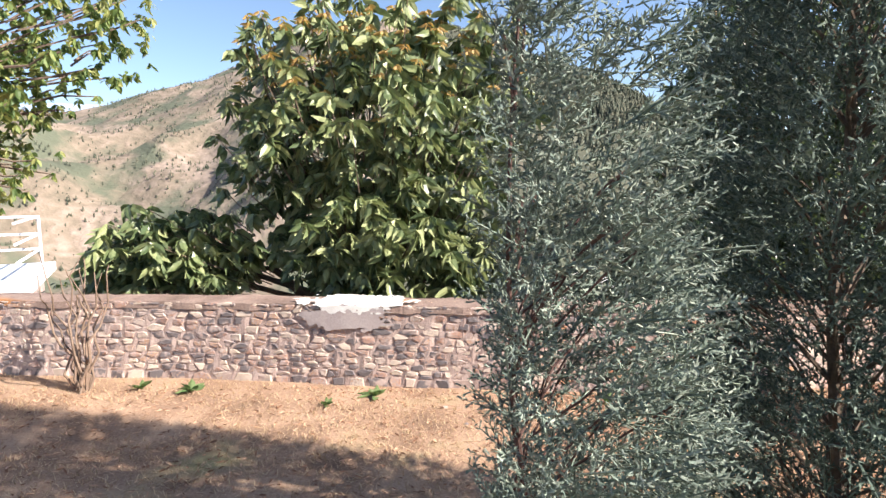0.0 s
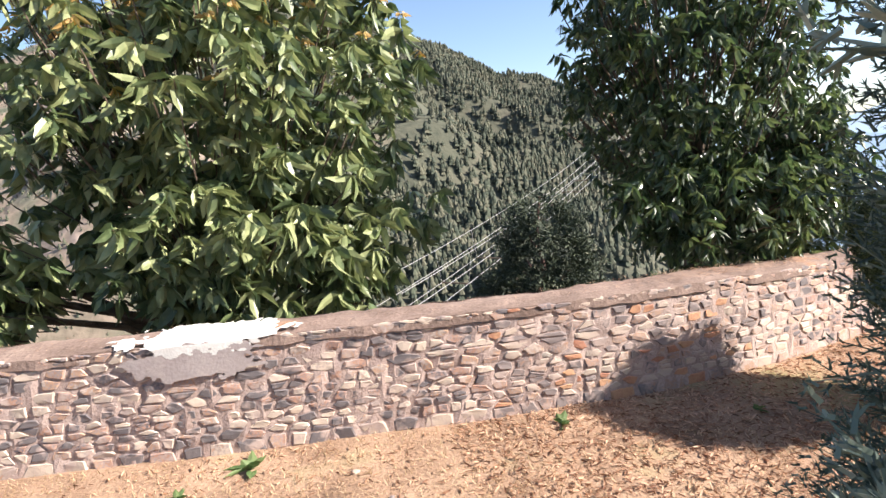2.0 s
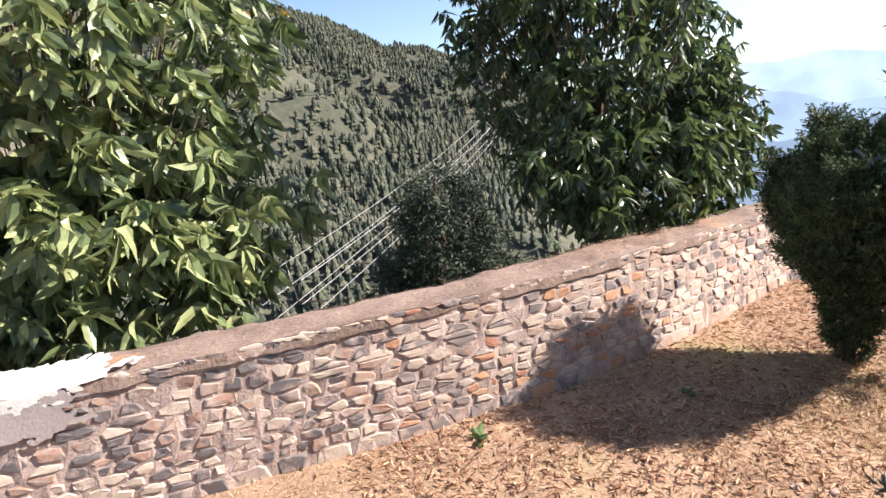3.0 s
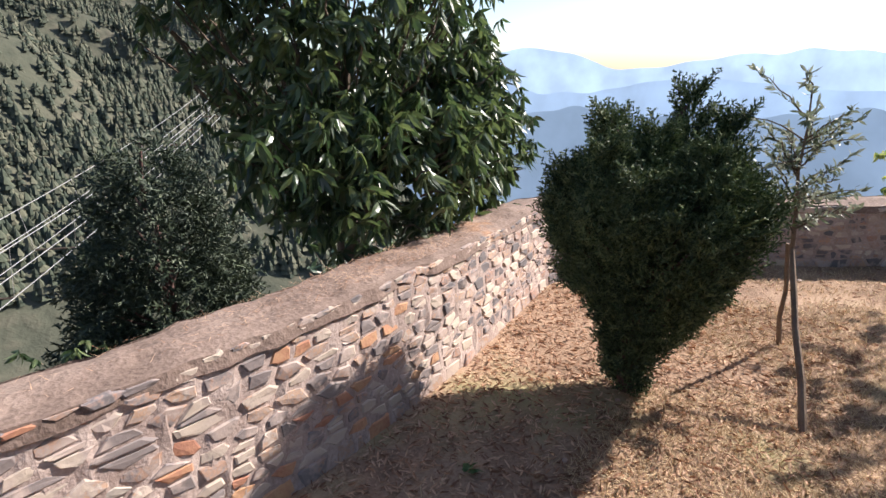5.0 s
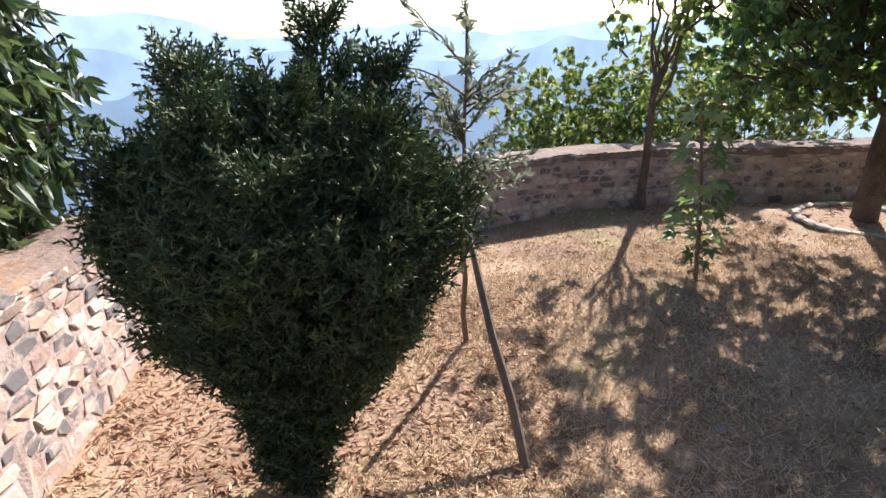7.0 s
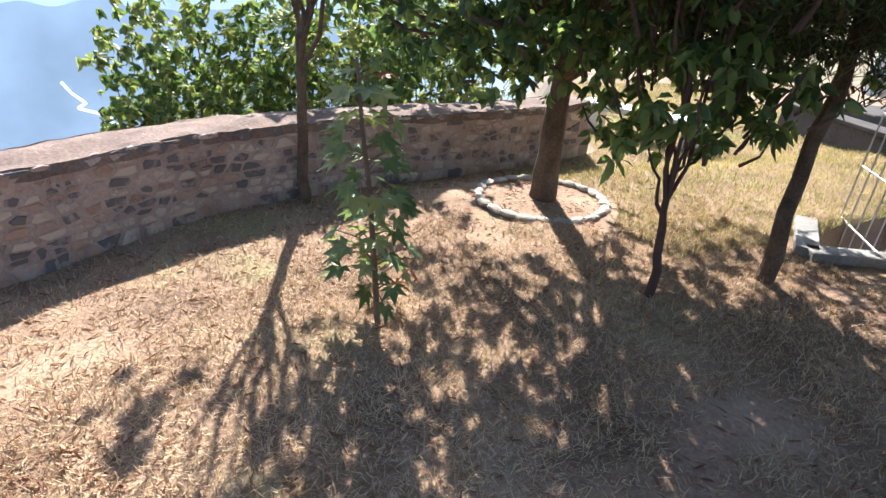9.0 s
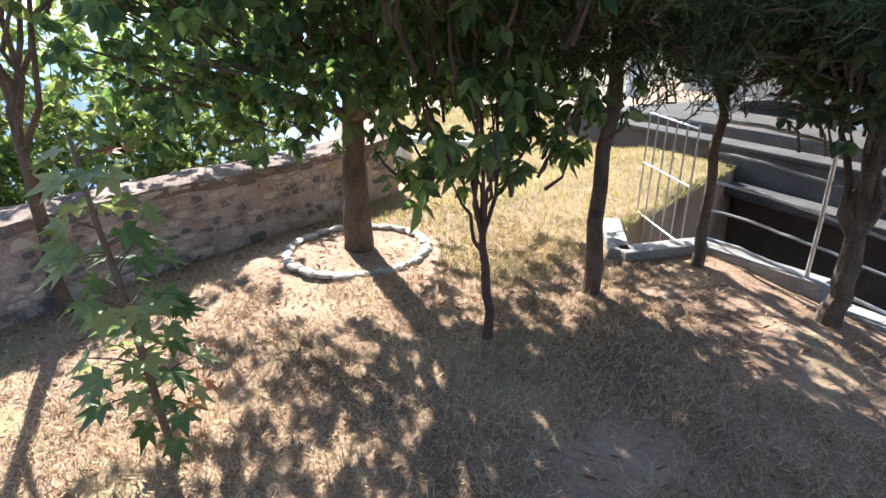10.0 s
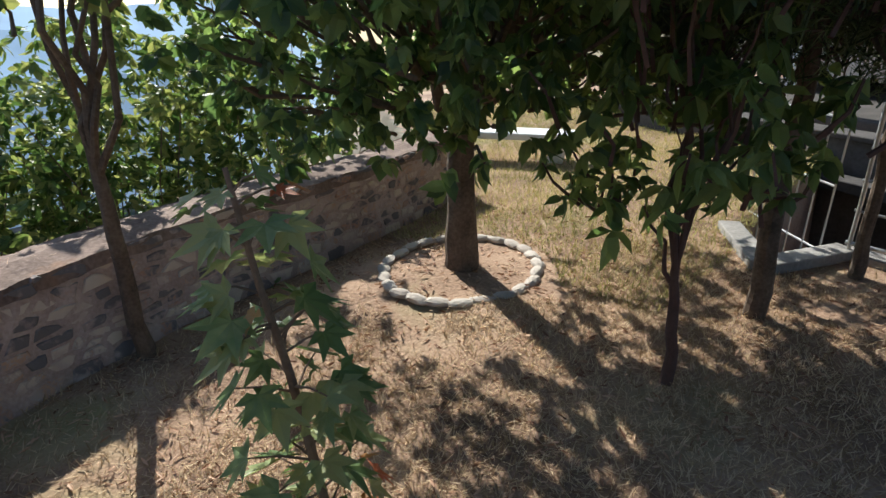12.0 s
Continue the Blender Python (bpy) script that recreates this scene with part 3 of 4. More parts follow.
def splash(name, u0, u1, route, material, label, seed):
    """A thin skin that follows the wall: route holds (out, height from the top, lift) across it."""
    us = np.linspace(u0, u1, 130)
    rr = np.array(route)
    k = np.linspace(0, 1, 60)
    q = np.array([np.interp(k, np.linspace(0, 1, len(rr)), rr[:, i]) for i in range(3)]).T
    V, ids, F = [], {}, []
    for i, u in enumerate(us):
        for j in range(60):
            n_ = noise.noise(Vector((u * 7, k[j] * 4, seed))) * .006
            V.append(on_wall(u, q[j, 0] - q[j, 2] * (q[j, 0] < .01), float(wall_top(u)) + q[j, 1] + n_ + q[j, 2] * (q[j, 0] >= .01)))
    for i in range(129):
        for j in range(59):
            e_ = min(i / 129, 1 - i / 129) * 2
            w_ = min(k[j], 1 - k[j]) * 2
            if 1.35 * (1.0 - math.hypot(2 * i / 129 - 1, 2 * k[j] - 1)) + .5 * noise.noise(Vector((us[i] * 6, k[j] * 3.3, seed + 4))) + .35 * noise.noise(Vector((us[i] * 21, k[j] * 9, seed))) > .22:
                a_ = i * 60 + j
                F.append((a_, a_ + 60, a_ + 61, a_ + 1))
    return part(name, (np.array(V), F), material, wall, label)


splash("lime_splash", u_at(-1.35), u_at(-.20), [(.33, .004, .012), (.15, .004, .014), (.03, .004, .014), (-.012, -.02, .012), (-.012, -.09, .012)], M_WHITE, "splash of white lime on the cap", 2.0)
splash("render_smear", u_at(-1.25), u_at(-.40), [(-.004, .0, .019), (-.004, -.11, .019), (-.004, -.24, .019)], mat("grey_render", [(.33, .28, .27), (.46, .40, .38)], 7, .9, .5, 60), "smear of grey render", 5.0)
NEEDLE = (np.array([(0, -.0012, 0), (0, .0012, 0), (1, 0, .003)]) * np.array([.05, 1, 1]), [(0, 1, 2)])
g_ = np.random.default_rng(31)
n_ = 1500
uu = g_.normal(u_at(2.9), .55, n_)
uu = np.concatenate([uu, g_.uniform(.6, LU[-1] - .6, 700)])
pp = on_wall(uu, g_.uniform(.04, .31, len(uu)), wall_top(uu) + .006)
aa_ = g_.uniform(0, 6.283, len(uu))
tagged(new("needle_litter", mesh_of("needle_litter", *scatter(NEEDLE, pp, basis(np.stack([np.cos(aa_), np.sin(aa_), g_.uniform(0, .15, len(uu))], 1)), g_.uniform(.5, 1.3, len(uu)))  , M_LITTER)), "rusty needles and leaf scraps on the wall cap", "needles", kind="stuff")


# ---- west: trees over the wall, junipers by the path ----
def foot(x, y, dz=0.0):
    return (x, y, land_z(x, y) + dz)


def rel(at, blobs):
    return [(np.array(c) - np.array(at), r, sh) for c, r, sh in blobs]


at = foot(-.9, 7.0)
broadleaf("broadleaf_tree", "round evergreen with glossy drooping leaves and orange shoots behind wall", at, 1.9, .11,
          rel(at, [((-.72, 6.9, 2.25), (1.82, 1.4, 1.6), .60), ((-.45, 6.3, 1.05), (1.45, .8, .75), .22), ((-3.0, 6.4, .9), (1.0, .7, .55), .18)]),
          1650, (.20, .072), M_LEAF, young=260, parts=250, toward=(.25, -1, 0), whorl=9, hang=.5)
at = foot(3.55, 5.95)
broadleaf("broadleaf_tree", "tall dark evergreen with drooping leaves overhanging the wall", at, 1.9, .10,
          rel(at, [((3.55, 6.0, 2.35), (1.2, 1.05, 1.5), .68), ((3.5, 5.3, 1.05), (1.15, .62, .5), .20), ((4.3, 5.45, 1.35), (.55, .5, .55), .12)]),
          2300, (.118, .036), M_LEAFDARK, young=40, parts=0, whorl=9, hang=.55, seed=4.0)
at = foot(-3.7, 2.3)
broadleaf("locust_tree", "yellowing small-leaved tree with a dark leaning limb", at, 2.2, .09,
          rel(at, [((-2.75, 3.55, 3.0), (1.1, .9, .9), .6), ((-3.2, 3.6, 2.2), (.75, .6, .7), .4)]),
          1200, (.06, .027), M_LEAFLIME, whorl=12, hang=.2, seed=7.0, lean=(.35, .5))

conifer("juniper", "young grey-green juniper with a red-brown stem beside the path", (.17, 1.32, 0), [(0, .10), (.3, .26), (.8, .28), (1.3, .24), (1.8, .18), (2.3, .10), (2.55, .02)],
        2000, M_JUNIPER, (.15, .036, 12), fine=.0026, trunk_r=.009, inner=.25, offset=(.13, -.05), clear=-.03, plain=False)
# this one and the next: darker foliage and bark stand in for shade
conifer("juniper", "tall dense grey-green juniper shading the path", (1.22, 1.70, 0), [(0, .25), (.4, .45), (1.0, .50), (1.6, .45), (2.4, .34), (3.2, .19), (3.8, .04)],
        4600, M_JUNIPERSHADE, (.16, .042, 9), fine=.003, trunk_r=.018, inner=.3, bark=M_BARK)
# mostly out of view, set tall to throw shade on the ground
conifer("juniper", "tall juniper growing behind the others, shade painted into its foliage", (2.22, 2.0, 0), [(0, .26), (.5, .40), (1.4, .43), (2.6, .44), (3.8, .36), (4.6, .20), (5.1, .04)],
        4200, M_JUNIPERSHADE, (.16, .06, 9), fine=.005, trunk_r=.03, inner=.2, second=False, bark=M_BARK)
at = foot(4.1, 10.8)
conifer("deodar", "dark young cedar below the wall", at, [(0, 1.0), (1.5, 1.25), (2.8, 1.2), (4.0, .85), (5.0, .45), (.95 - at[2], .05)], 2600, M_CEDAR, (.42, .2, 9), up=.05, fine=.014, trunk_r=.09, second=True)

thuja = conifer("thuja", "dense dark green thuja shaped like a top, standing near the wall", (3.40, 3.66, 0), [(0, .07), (.15, .10), (.35, .22), (.55, .35), (.8, .45), (.98, .46), (1.1, .36), (1.2, .14)],
                5200, M_THUJA, (.13, .05, 8), fine=.004, trunk_r=.045, inner=.3, up=1.1, offset=(.10, -.04),
                tops=((.30, -.10, 1.0, 1.46, .10), (.08, .20, 1.0, 1.36, .09), (.26, -.30, .95, 1.34, .09), (-.20, .08, .95, 1.24, .08), (.02, -.30, .9, 1.22, .08),
                      (.02, -.05, 1.0, 1.30, .09), (.24, .24, .95, 1.30, .07), (-.28, -.12, .85, 1.12, .08), (.45, .08, .85, 1.20, .08), (-.16, .30, .85, 1.14, .07)))

# a bundle of dry canes against the wall
cane = thing("dry_shrub", "bundle of bare pale canes leaning on the wall", "shrub", (-3.0, 4.62, 0))
for k in range(13):
    q = RNG.normal(0, .05, 2)
    part("stem", tube(curve_pts((q[0] * .5, q[1] * .5, -.03), (q[0] * 3 + RNG.normal(0, .10), .16 + q[1], RNG.uniform(.5, 1.15)), 0, .06, 8), [.011, .009, .004], 6), M_BARKPALE, cane)

# the white railed terrace beyond the wall
terrace = thing("terrace", "whitewashed raised terrace with a white pipe railing", "terrace", (-8.6, 9.6, 0))
terrace.rotation_euler = (0, 0, radians(28))
part("slab", box_bm(-3.2, -1.6, .02, 1.5, 1.5, .20, .02), M_WHITEPAINT, terrace)
part("plinth", box_bm(-3.0, -1.4, -7, 1.3, 1.3, .018, .02), M_MORTAR, terrace)
for k in range(6):
    x = -2.9 + k * .84
    part("post", tube([(x, 1.25, .2), (x, 1.25, .7), (x, 1.25, 1.16)], [.028], 10), M_WHITEPAINT, terrace)
for z in (.50, .80, 1.14):
    part("rail", tube([(-3.0, 1.25, z), (-.7, 1.25, z), (1.32, 1.25, z)], [.025], 10), M_WHITEPAINT, terrace)
    part("rail", tube([(1.3, 1.25, z), (1.3, 0, z), (1.3, -1.3, z)], [.025], 10), M_WHITEPAINT, terrace)
part("step", box_bm(-2.6, -2.3, -.25, 1.2, -1.62, -.02, .02), M_CONCRETE, terrace)

# the footbridge's cables across the valley
bridge = thing("footbridge", "long suspension footbridge of steel cables across the valley", "bridge", kind="structure")
A0, B0 = np.array([3.3, 29.0, -7.3]), np.array([46.0, 76.0, 1.2])
side = np.cross((B0 - A0) / np.linalg.norm(B0 - A0), [0, 0, 1])
cables = []
for k, (o, h, sag) in enumerate(((-.8, 2.4, -.02), (-.7, 1.2, -.018), (-.6, .2, -.015), (.6, .2, -.015), (.7, 1.2, -.018), (.8, 2.4, -.02))):
    t = np.linspace(0, 1, 24)[:, None]
    p = A0 + (B0 - A0) * t + side * o * 1.6
    p[:, 2] += h + sag * 57 * 4 * (t * (1 - t))[:, 0]
    part("cable", tube(p, [.022], 5), M_CABLE, bridge)
    cables.append(p)
for i in range(1, 23, 2):
    for lo, hi in ((2, 0), (3, 5)):
        part("hanger", tube([cables[lo][i], (cables[lo][i] + cables[hi][i]) / 2, cables[hi][i]], [.009], 4), M_CABLE, bridge)
    part("deck_plank", tube([cables[2][i], (cables[2][i] + cables[3][i]) / 2, cables[3][i]], [.05], 4), M_BARK, bridge)

# pines over the mountain
def pine_shape(g):
    ps = []
    for k in range(3):
        z0, r = .08 + k * .24, .36 - .08 * k
        n = 6
        ring = [(math.cos(q) * r * g.uniform(.6, 1.2), math.sin(q) * r * g.uniform(.6, 1.2), z0 + g.uniform(-.06, .05)) for q in np.arange(n) * 6.283 / n]
        ps.append((ring + [(0, 0, z0 + .36)], [(i, (i + 1) % n, n) for i in range(n)]))
    return join(ps)


g = np.random.default_rng(3)
rr, aa = g.uniform(140 ** 2, 535 ** 2, 44000) ** .5, np.radians(g.uniform(-40, 48, 44000))
px, py = 1 + rr * np.sin(aa), 2 + rr * np.cos(aa)
wood = np.array([noise.noise(Vector((p * .012, q * .012, 3))) + .6 * noise.noise(Vector((p * .04, q * .04, 7))) for p, q in zip(px, py)])
dens = np.clip((np.degrees(aa) + 10) / 22, .40, 1) * np.clip(.75 + 1.1 * wood, .12, 1)
keep = g.random(44000) < dens
px, py = px[keep], py[keep]
ra, rb = g.uniform(500, 528, 240), np.radians(g.uniform(-12, 36, 240))
px, py = np.concatenate([px, 1 + ra * np.sin(rb)]), np.concatenate([py, 2 + ra * np.cos(rb)])
bare = np.clip((np.degrees(np.arctan2(px, py)) + 14) / 18, .35, 1)
pz = land(px, py)
forest = []
for k in range(4):
    sel = np.arange(len(px)) % 4 == k
    mats = np.tile(np.eye(3), (sel.sum(), 1, 1))
    mats[:, 0, 0] *= .9
    forest.append(scatter(pine_shape(g), np.stack([px, py, pz - .4], 1)[sel], mats, g.uniform(2.6, 6.6, sel.sum()) * bare[sel]))
tagged(new("far_forest", mesh_of("far_forest", *join(forest), M_PINES)), "distant pine forest on the mountainside", "forest", kind="stuff")

# scrub on the slope just beyond the wall
def scrub(label, at, r, h, n, leaf, material, seed, cat="shrub"):
    b_ = thing("shrub", label, cat, at)
    p, d = shell_points(n, (0, 0, h * .5), (r, r, h * .5), .3, .3, seed)
    tw = [tube(curve_pts((0, 0, -.1), q, .02, .05, 5), [.012, .003], 4) for q in p[::22]]
    for q in tw:
        part("stem", q, M_BARKPALE, b_)
    d = d + RNG.normal(0, .4, d.shape) + [0, 0, .3]
    part("leaves", scatter(rosette(7, leaf[0], leaf[1], .3), p, basis(d, RNG.uniform(0, 6, n)), RNG.uniform(.7, 1.2, n)), material, b_)
    return b_


scrub("dry yellow-green scrub below the wall", foot(-4.6, 7.8, .2), .9, 2.6, 160, (.09, .03), M_LEAFLIME, 1.0)
scrub("pale thin scrub below the wall", foot(-5.9, 8.6, .2), .8, 2.5, 110, (.08, .025), M_OLIVE, 2.0)
for k, (x, y) in enumerate(((-2.0, 9.5), (2.0, 8.3), (5.2, 7.2), (1.0, 11.5), (6.6, 8.6), (3.0, 13.5))):
    scrub("leafy dark shrub on the slope", foot(x, y), 1.1, 2.0 + .3 * (k % 3), 170, (.14, .05), M_LEAFDARK, 3.0 + k)

# ---- east: trees, saplings, railing ----
at = foot(6.74, 1.77)
broadleaf("sapling_tree", "thin bare-stemmed young tree before the low wall", at, .95, .032,
          [((.1, .0, 1.9), (.55, .55, .7), .6), ((.0, -.4, 2.4), (.5, .5, .6), .4)], 95, (.085, .06), M_LEAFLIME, whorl=5, hang=.5, seed=2.0, wave=.008)
at = foot(6.21, .28)
broadleaf("shade_tree", "stout shade tree standing in a low ring of stones", at, .95, .074,
          [((.1, .1, 1.85), (1.45, 1.3, .95), .40), ((-.5, .8, 1.35), (.75, .7, .55), .12), ((-.6, -.5, 1.4), (.8, .7, .6), .14), ((.2, -1.3, 1.8), (1.3, 1.0, .8), .17), ((.0, -.3, 2.9), (1.6, 1.5, .9), .17)], 3500, (.062, .038), M_LEAFSUN, whorl=8, hang=.5, seed=3.0, wave=.006)
at = foot(4.93, .50)
broadleaf("small_tree", "small crooked tree with large dark leaves and a reddish stem", at, .50, .020,
          [((.1, .05, .95), (.5, .5, .32), .25), ((.05, .1, 1.75), (.65, .65, .55), .75)], 480, (.09, .038), M_LEAFSUN, whorl=6, hang=.4, seed=5.0, bark=M_TWIG, lean=(.03, .05))
at = foot(4.89, -.24)
broadleaf("pine", "slender dark-trunked pine with drooping needles", at, 1.6, .036,
          [((.0, .0, 1.48), (.95, .95, .58), .68), ((.1, -.2, 2.5), (.6, .6, .8), .32)], 2000, (.28, .13), M_THUJA, whorl=9, seed=6.0, needles=True)
at = foot(4.65, -1.00)
broadleaf("pine", "thin crooked pine beside the railing", at, 1.15, .028,
          [((-.1, -.1, 1.36), (.8, .75, .45), .78), ((.1, -.1, 2.1), (.35, .35, .55), .22)], 1350, (.26, .12), M_THUJA, whorl=9, seed=8.0, needles=True, lean=(.04, -.05))
at = foot(3.93, -.93)
broadleaf("forked_tree", "tree forking into several dark upright stems beside the railing", at, .55, .050,
          [((.0, .0, 1.4), (.55, .55, .48), .5), ((.1, -.1, 2.4), (.7, .7, .8), .5)], 850, (.075, .05), M_LEAFDARK, whorl=6, hang=.35, seed=9.0)
for k, (x, y, r, h) in enumerate(((8.2, 2.35, .75, 2.2), (8.55, 1.25, .9, 2.6), (8.6, .1, .9, 2.7))):
    at = foot(x, y)
    scrub("bright lime-green leafy bush beyond the low wall", at, r, h + .2, 1300, (.085, .036), M_LEAFLIME, 20.0 + k, "bush")

# ring of stones round the shade tree
ring = thing("stone_ring", "low ring of half-buried pale stones round the shade tree", "stone ring", foot(6.21, .28))
for k in range(24):
    a = k * 6.283 / 24
    bm = bmesh.new()
    bmesh.ops.create_icosphere(bm, subdivisions=2, radius=1)
    for v in bm.verts:
        q = 1 + .25 * noise.noise(v.co * 1.7 + Vector((k, 0, 0)))
        v.co = Vector((v.co.x * .072 * q, v.co.y * .036 * q, v.co.z * .022 * q))
    o = part("stone", bm, M_PALE, ring)
    o.matrix_local = Matrix.LocRotScale((.40 * math.cos(a) * RNG.uniform(.97, 1.03), .44 * math.sin(a), -.006), Euler((0, 0, a + 1.57 + RNG.normal(0, .15))), None)

# the young plane sapling with lobed leaves
sap = thing("plane_sapling", "leaning young plane sapling with green and rusty lobed leaves", "sapling", foot(5.25, 1.77))


def lobed(size):
    """A five-lobed leaf along +x, folded a little."""
    ang = [-2.2, -1.55, -1.25, -.8, -.45, 0, .45, .8, 1.25, 1.55, 2.2]
    rad = [.25, .62, .36, .85, .45, 1.0, .45, .85, .36, .62, .25]
    v = [(0, 0, 0)] + [(r * math.cos(a) * size, r * math.sin(a) * size, -.12 * r * r * size + .05 * size * abs(a)) for a, r in zip(ang, rad)]
    return v, [(0, i, i + 1) for i in range(1, 11)]


stem_pts = np.array([(0, 0, -.03), (.03, .01, .2), (.06, .02, .42), (.09, .03, .61), (.14, .05, .85), (.19, .06, 1.1)])
part("stem", tube(stem_pts, [.014, .012, .006], 8), M_BARKPALE, sap)
LOBE = mesh_of("leaf", *lobed(.105), M_PLANE)
LOBER = mesh_of("leaf", *lobed(.095), M_RUST)
for k in range(105):
    z = RNG.uniform(.12, .88) if k % 4 else RNG.choice([RNG.uniform(.15, .4), RNG.uniform(.9, 1.1)])
    b0 = np.array([np.interp(z, stem_pts[:, 2], stem_pts[:, i]) for i in range(3)])
    a = RNG.uniform(0, 6.283)
    reach = RNG.uniform(.05, .17) * (1.15 - .35 * z)
    p = b0 + [math.cos(a) * reach, math.sin(a) * reach, RNG.uniform(.0, .06)]
    if k % 3 == 0:
        part("twig", tube([b0, (b0 + p) / 2 + [0, 0, .01], p], [.004, .002], 5), M_BARKPALE, sap)
    rust = RNG.random() < (.25 if z < .3 else .22 if z > .95 else .05)
    o = part("leaf", LOBER if rust else LOBE, M_PLANE, sap)
    o.matrix_local = Matrix.LocRotScale(p, Euler((RNG.normal(0, .4), RNG.uniform(0, .8), a + RNG.normal(0, .4))), (RNG.uniform(.6, 1.1),) * 3)

# olive sapling and its props
olive = thing("olive_sapling", "leaning olive sapling with a bare lower stem and silvery leaves", "sapling", foot(3.53, 2.88))
opts = np.array([(0, 0, -.03), (.17, .06, .17), (.35, .14, .35), (.52, .20, .52), (.66, .25, .66), (.66, .26, .86), (.60, .27, 1.08), (.60, .26, 1.30), (.55, .26, 1.50)])
part("stem", tube(opts, [.019, .017, .015, .011, .007, .003], 8, .06), M_BARKPALE, olive)
op, od = [], []
for k in range(34):
    z = RNG.uniform(.70, 1.46)
    b0 = np.array([np.interp(z, opts[:, 2], opts[:, i]) for i in range(3)])
    a = RNG.uniform(0, 6.283)
    reach = RNG.uniform(.14, .30)
    tip = b0 + [math.cos(a) * reach, math.sin(a) * reach, RNG.uniform(.02, .24)]
    part("branch", tube(curve_pts(b0, tip, .05, .05, 6), [.005, .002], 5), M_BARK, olive)
    for t in np.linspace(.15, 1.1, 34):
        op.append(b0 + (tip - b0) * t)
        od.append((tip - b0) + RNG.normal(0, .25, 3))
part("leaves", scatter(leaf_vf(.05, .014), np.array(op), basis(np.array(od), RNG.uniform(0, 6, len(od))), RNG.uniform(.7, 1.2, len(od))), M_OLIVE, olive)
stake = thing("wooden_stake", "short crooked stake beside the olive sapling", "stake", foot(4.40, 3.14))
part("pole", tube([(0, 0, -.05), (-.04, .02, .18), (-.05, .01, .36), (-.09, .03, .64)], [.015, .013, .011], 8, .08), M_BARKPALE, stake)

# kerb, railing and the sunken yard
def slab_between(a, b, width, z0, z1, bevel=.008):
    a, b = np.array(a), np.array(b)
    L = np.linalg.norm(b - a)
    bm = box_bm(0, -width / 2, z0, L, width / 2, z1, bevel)
    m = Matrix.Translation((*a, 0)) @ Matrix.Rotation(math.atan2(b[1] - a[1], b[0] - a[0]), 4, "Z")
    bm.transform(m)
    return bm


kerb = thing("kerb", "low concrete kerb round the sunken yard", "kerb", kind="structure")
KP = [(5.38, -1.28), (5.02, -.77), (4.75, -1.29), (4.03, -1.18), (1.1, -.45)]
for a, b in zip(KP[:-1], KP[1:]):
    part("kerb_stone", slab_between(a, b, .13, -2.3, .055 + float(rise((a[0] + b[0]) / 2, (a[1] + b[1]) / 2))), M_CONCRETE, kerb)
RP = [np.array(KP[2]), np.array(KP[3]), np.array(KP[4])]
rail = thing("railing", "silver-painted pipe railing along the sunken yard", "railing")
line = np.concatenate([np.linspace(RP[0], RP[1], 12), np.linspace(RP[1], RP[2], 22)[1:]])
cum = np.concatenate([[0], np.cumsum(np.hypot(*np.diff(line, axis=0).T))])
off = np.array([.01, .04])
for z, r in ((.09, .012), (.27, .008), (.44, .009), (.61, .008), (.80, .012)):
    p = np.concatenate([line + off, np.full((len(line), 1), z)], 1)
    p[:, 2] += RNG.normal(0, .002, len(p)) + rise(p[:, 0], p[:, 1])
    part("rail", tube(p, [r], 8), M_STEEL, rail)
for u in np.arange(.02, cum[-1], .62):
    x, y = np.interp(u, cum, line[:, 0]) + off[0], np.interp(u, cum, line[:, 1]) + off[1]
    part("post", tube([(x, y, -.05), (x, y, .45), (x + .01, y, .84 + float(rise(x, y)))], [.012], 8), M_STEEL, rail)
gate = thing("metal_gate", "open gate of thin silver bars at the stair head", "gate")
ga, gb = np.array((4.88, -1.30)), np.array((5.42, -1.75))
for t in np.linspace(0, 1, 6):
    q = ga + (gb - ga) * t
    part("bar", tube([(*q, -.3), (*q, .4), (*q, .86)], [.006], 6), M_STEEL, gate)
for z in (.10, .48, .84):
    part("crossbar", tube([(*ga, z), (*((ga + gb) / 2), z), (*gb, z)], [.007], 6), M_STEEL, gate)

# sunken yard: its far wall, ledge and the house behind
yard = thing("retaining_wall", "dark concrete wall of the sunken yard, shade painted on coping and ledge", "wall", kind="structure")
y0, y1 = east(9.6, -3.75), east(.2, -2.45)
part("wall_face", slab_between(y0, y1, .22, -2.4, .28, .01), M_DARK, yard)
# coping and ledge take the near-black colour in place of shade
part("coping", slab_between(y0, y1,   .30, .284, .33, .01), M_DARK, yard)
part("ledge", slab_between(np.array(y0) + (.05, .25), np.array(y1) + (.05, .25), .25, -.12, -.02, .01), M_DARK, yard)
house = thing("house", "cream plastered house with pillared veranda behind the yard", "house", (*east(5.2, -4.9), 0))
house.rotation_euler = (0, 0, math.atan2(y0[1] - y1[1], y0[0] - y1[0]))
# veranda floor painted near-black to stand for its shade
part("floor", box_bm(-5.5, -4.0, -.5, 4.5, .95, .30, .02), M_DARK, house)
part("wall", box_bm(-5.4, -3.9, .504, 4.4, -.6, 3.3, .02), M_PLASTER, house)
part("roof", box_bm(-5.8, -4.2, 3.304, 4.8, 1.3, 3.48, .02), M_PLASTER, house)
part("fascia", box_bm(-5.8, 1.304, 3.15, 4.8, 1.36, 3.5, .01), M_REDROOF, house, "red painted roof edge")
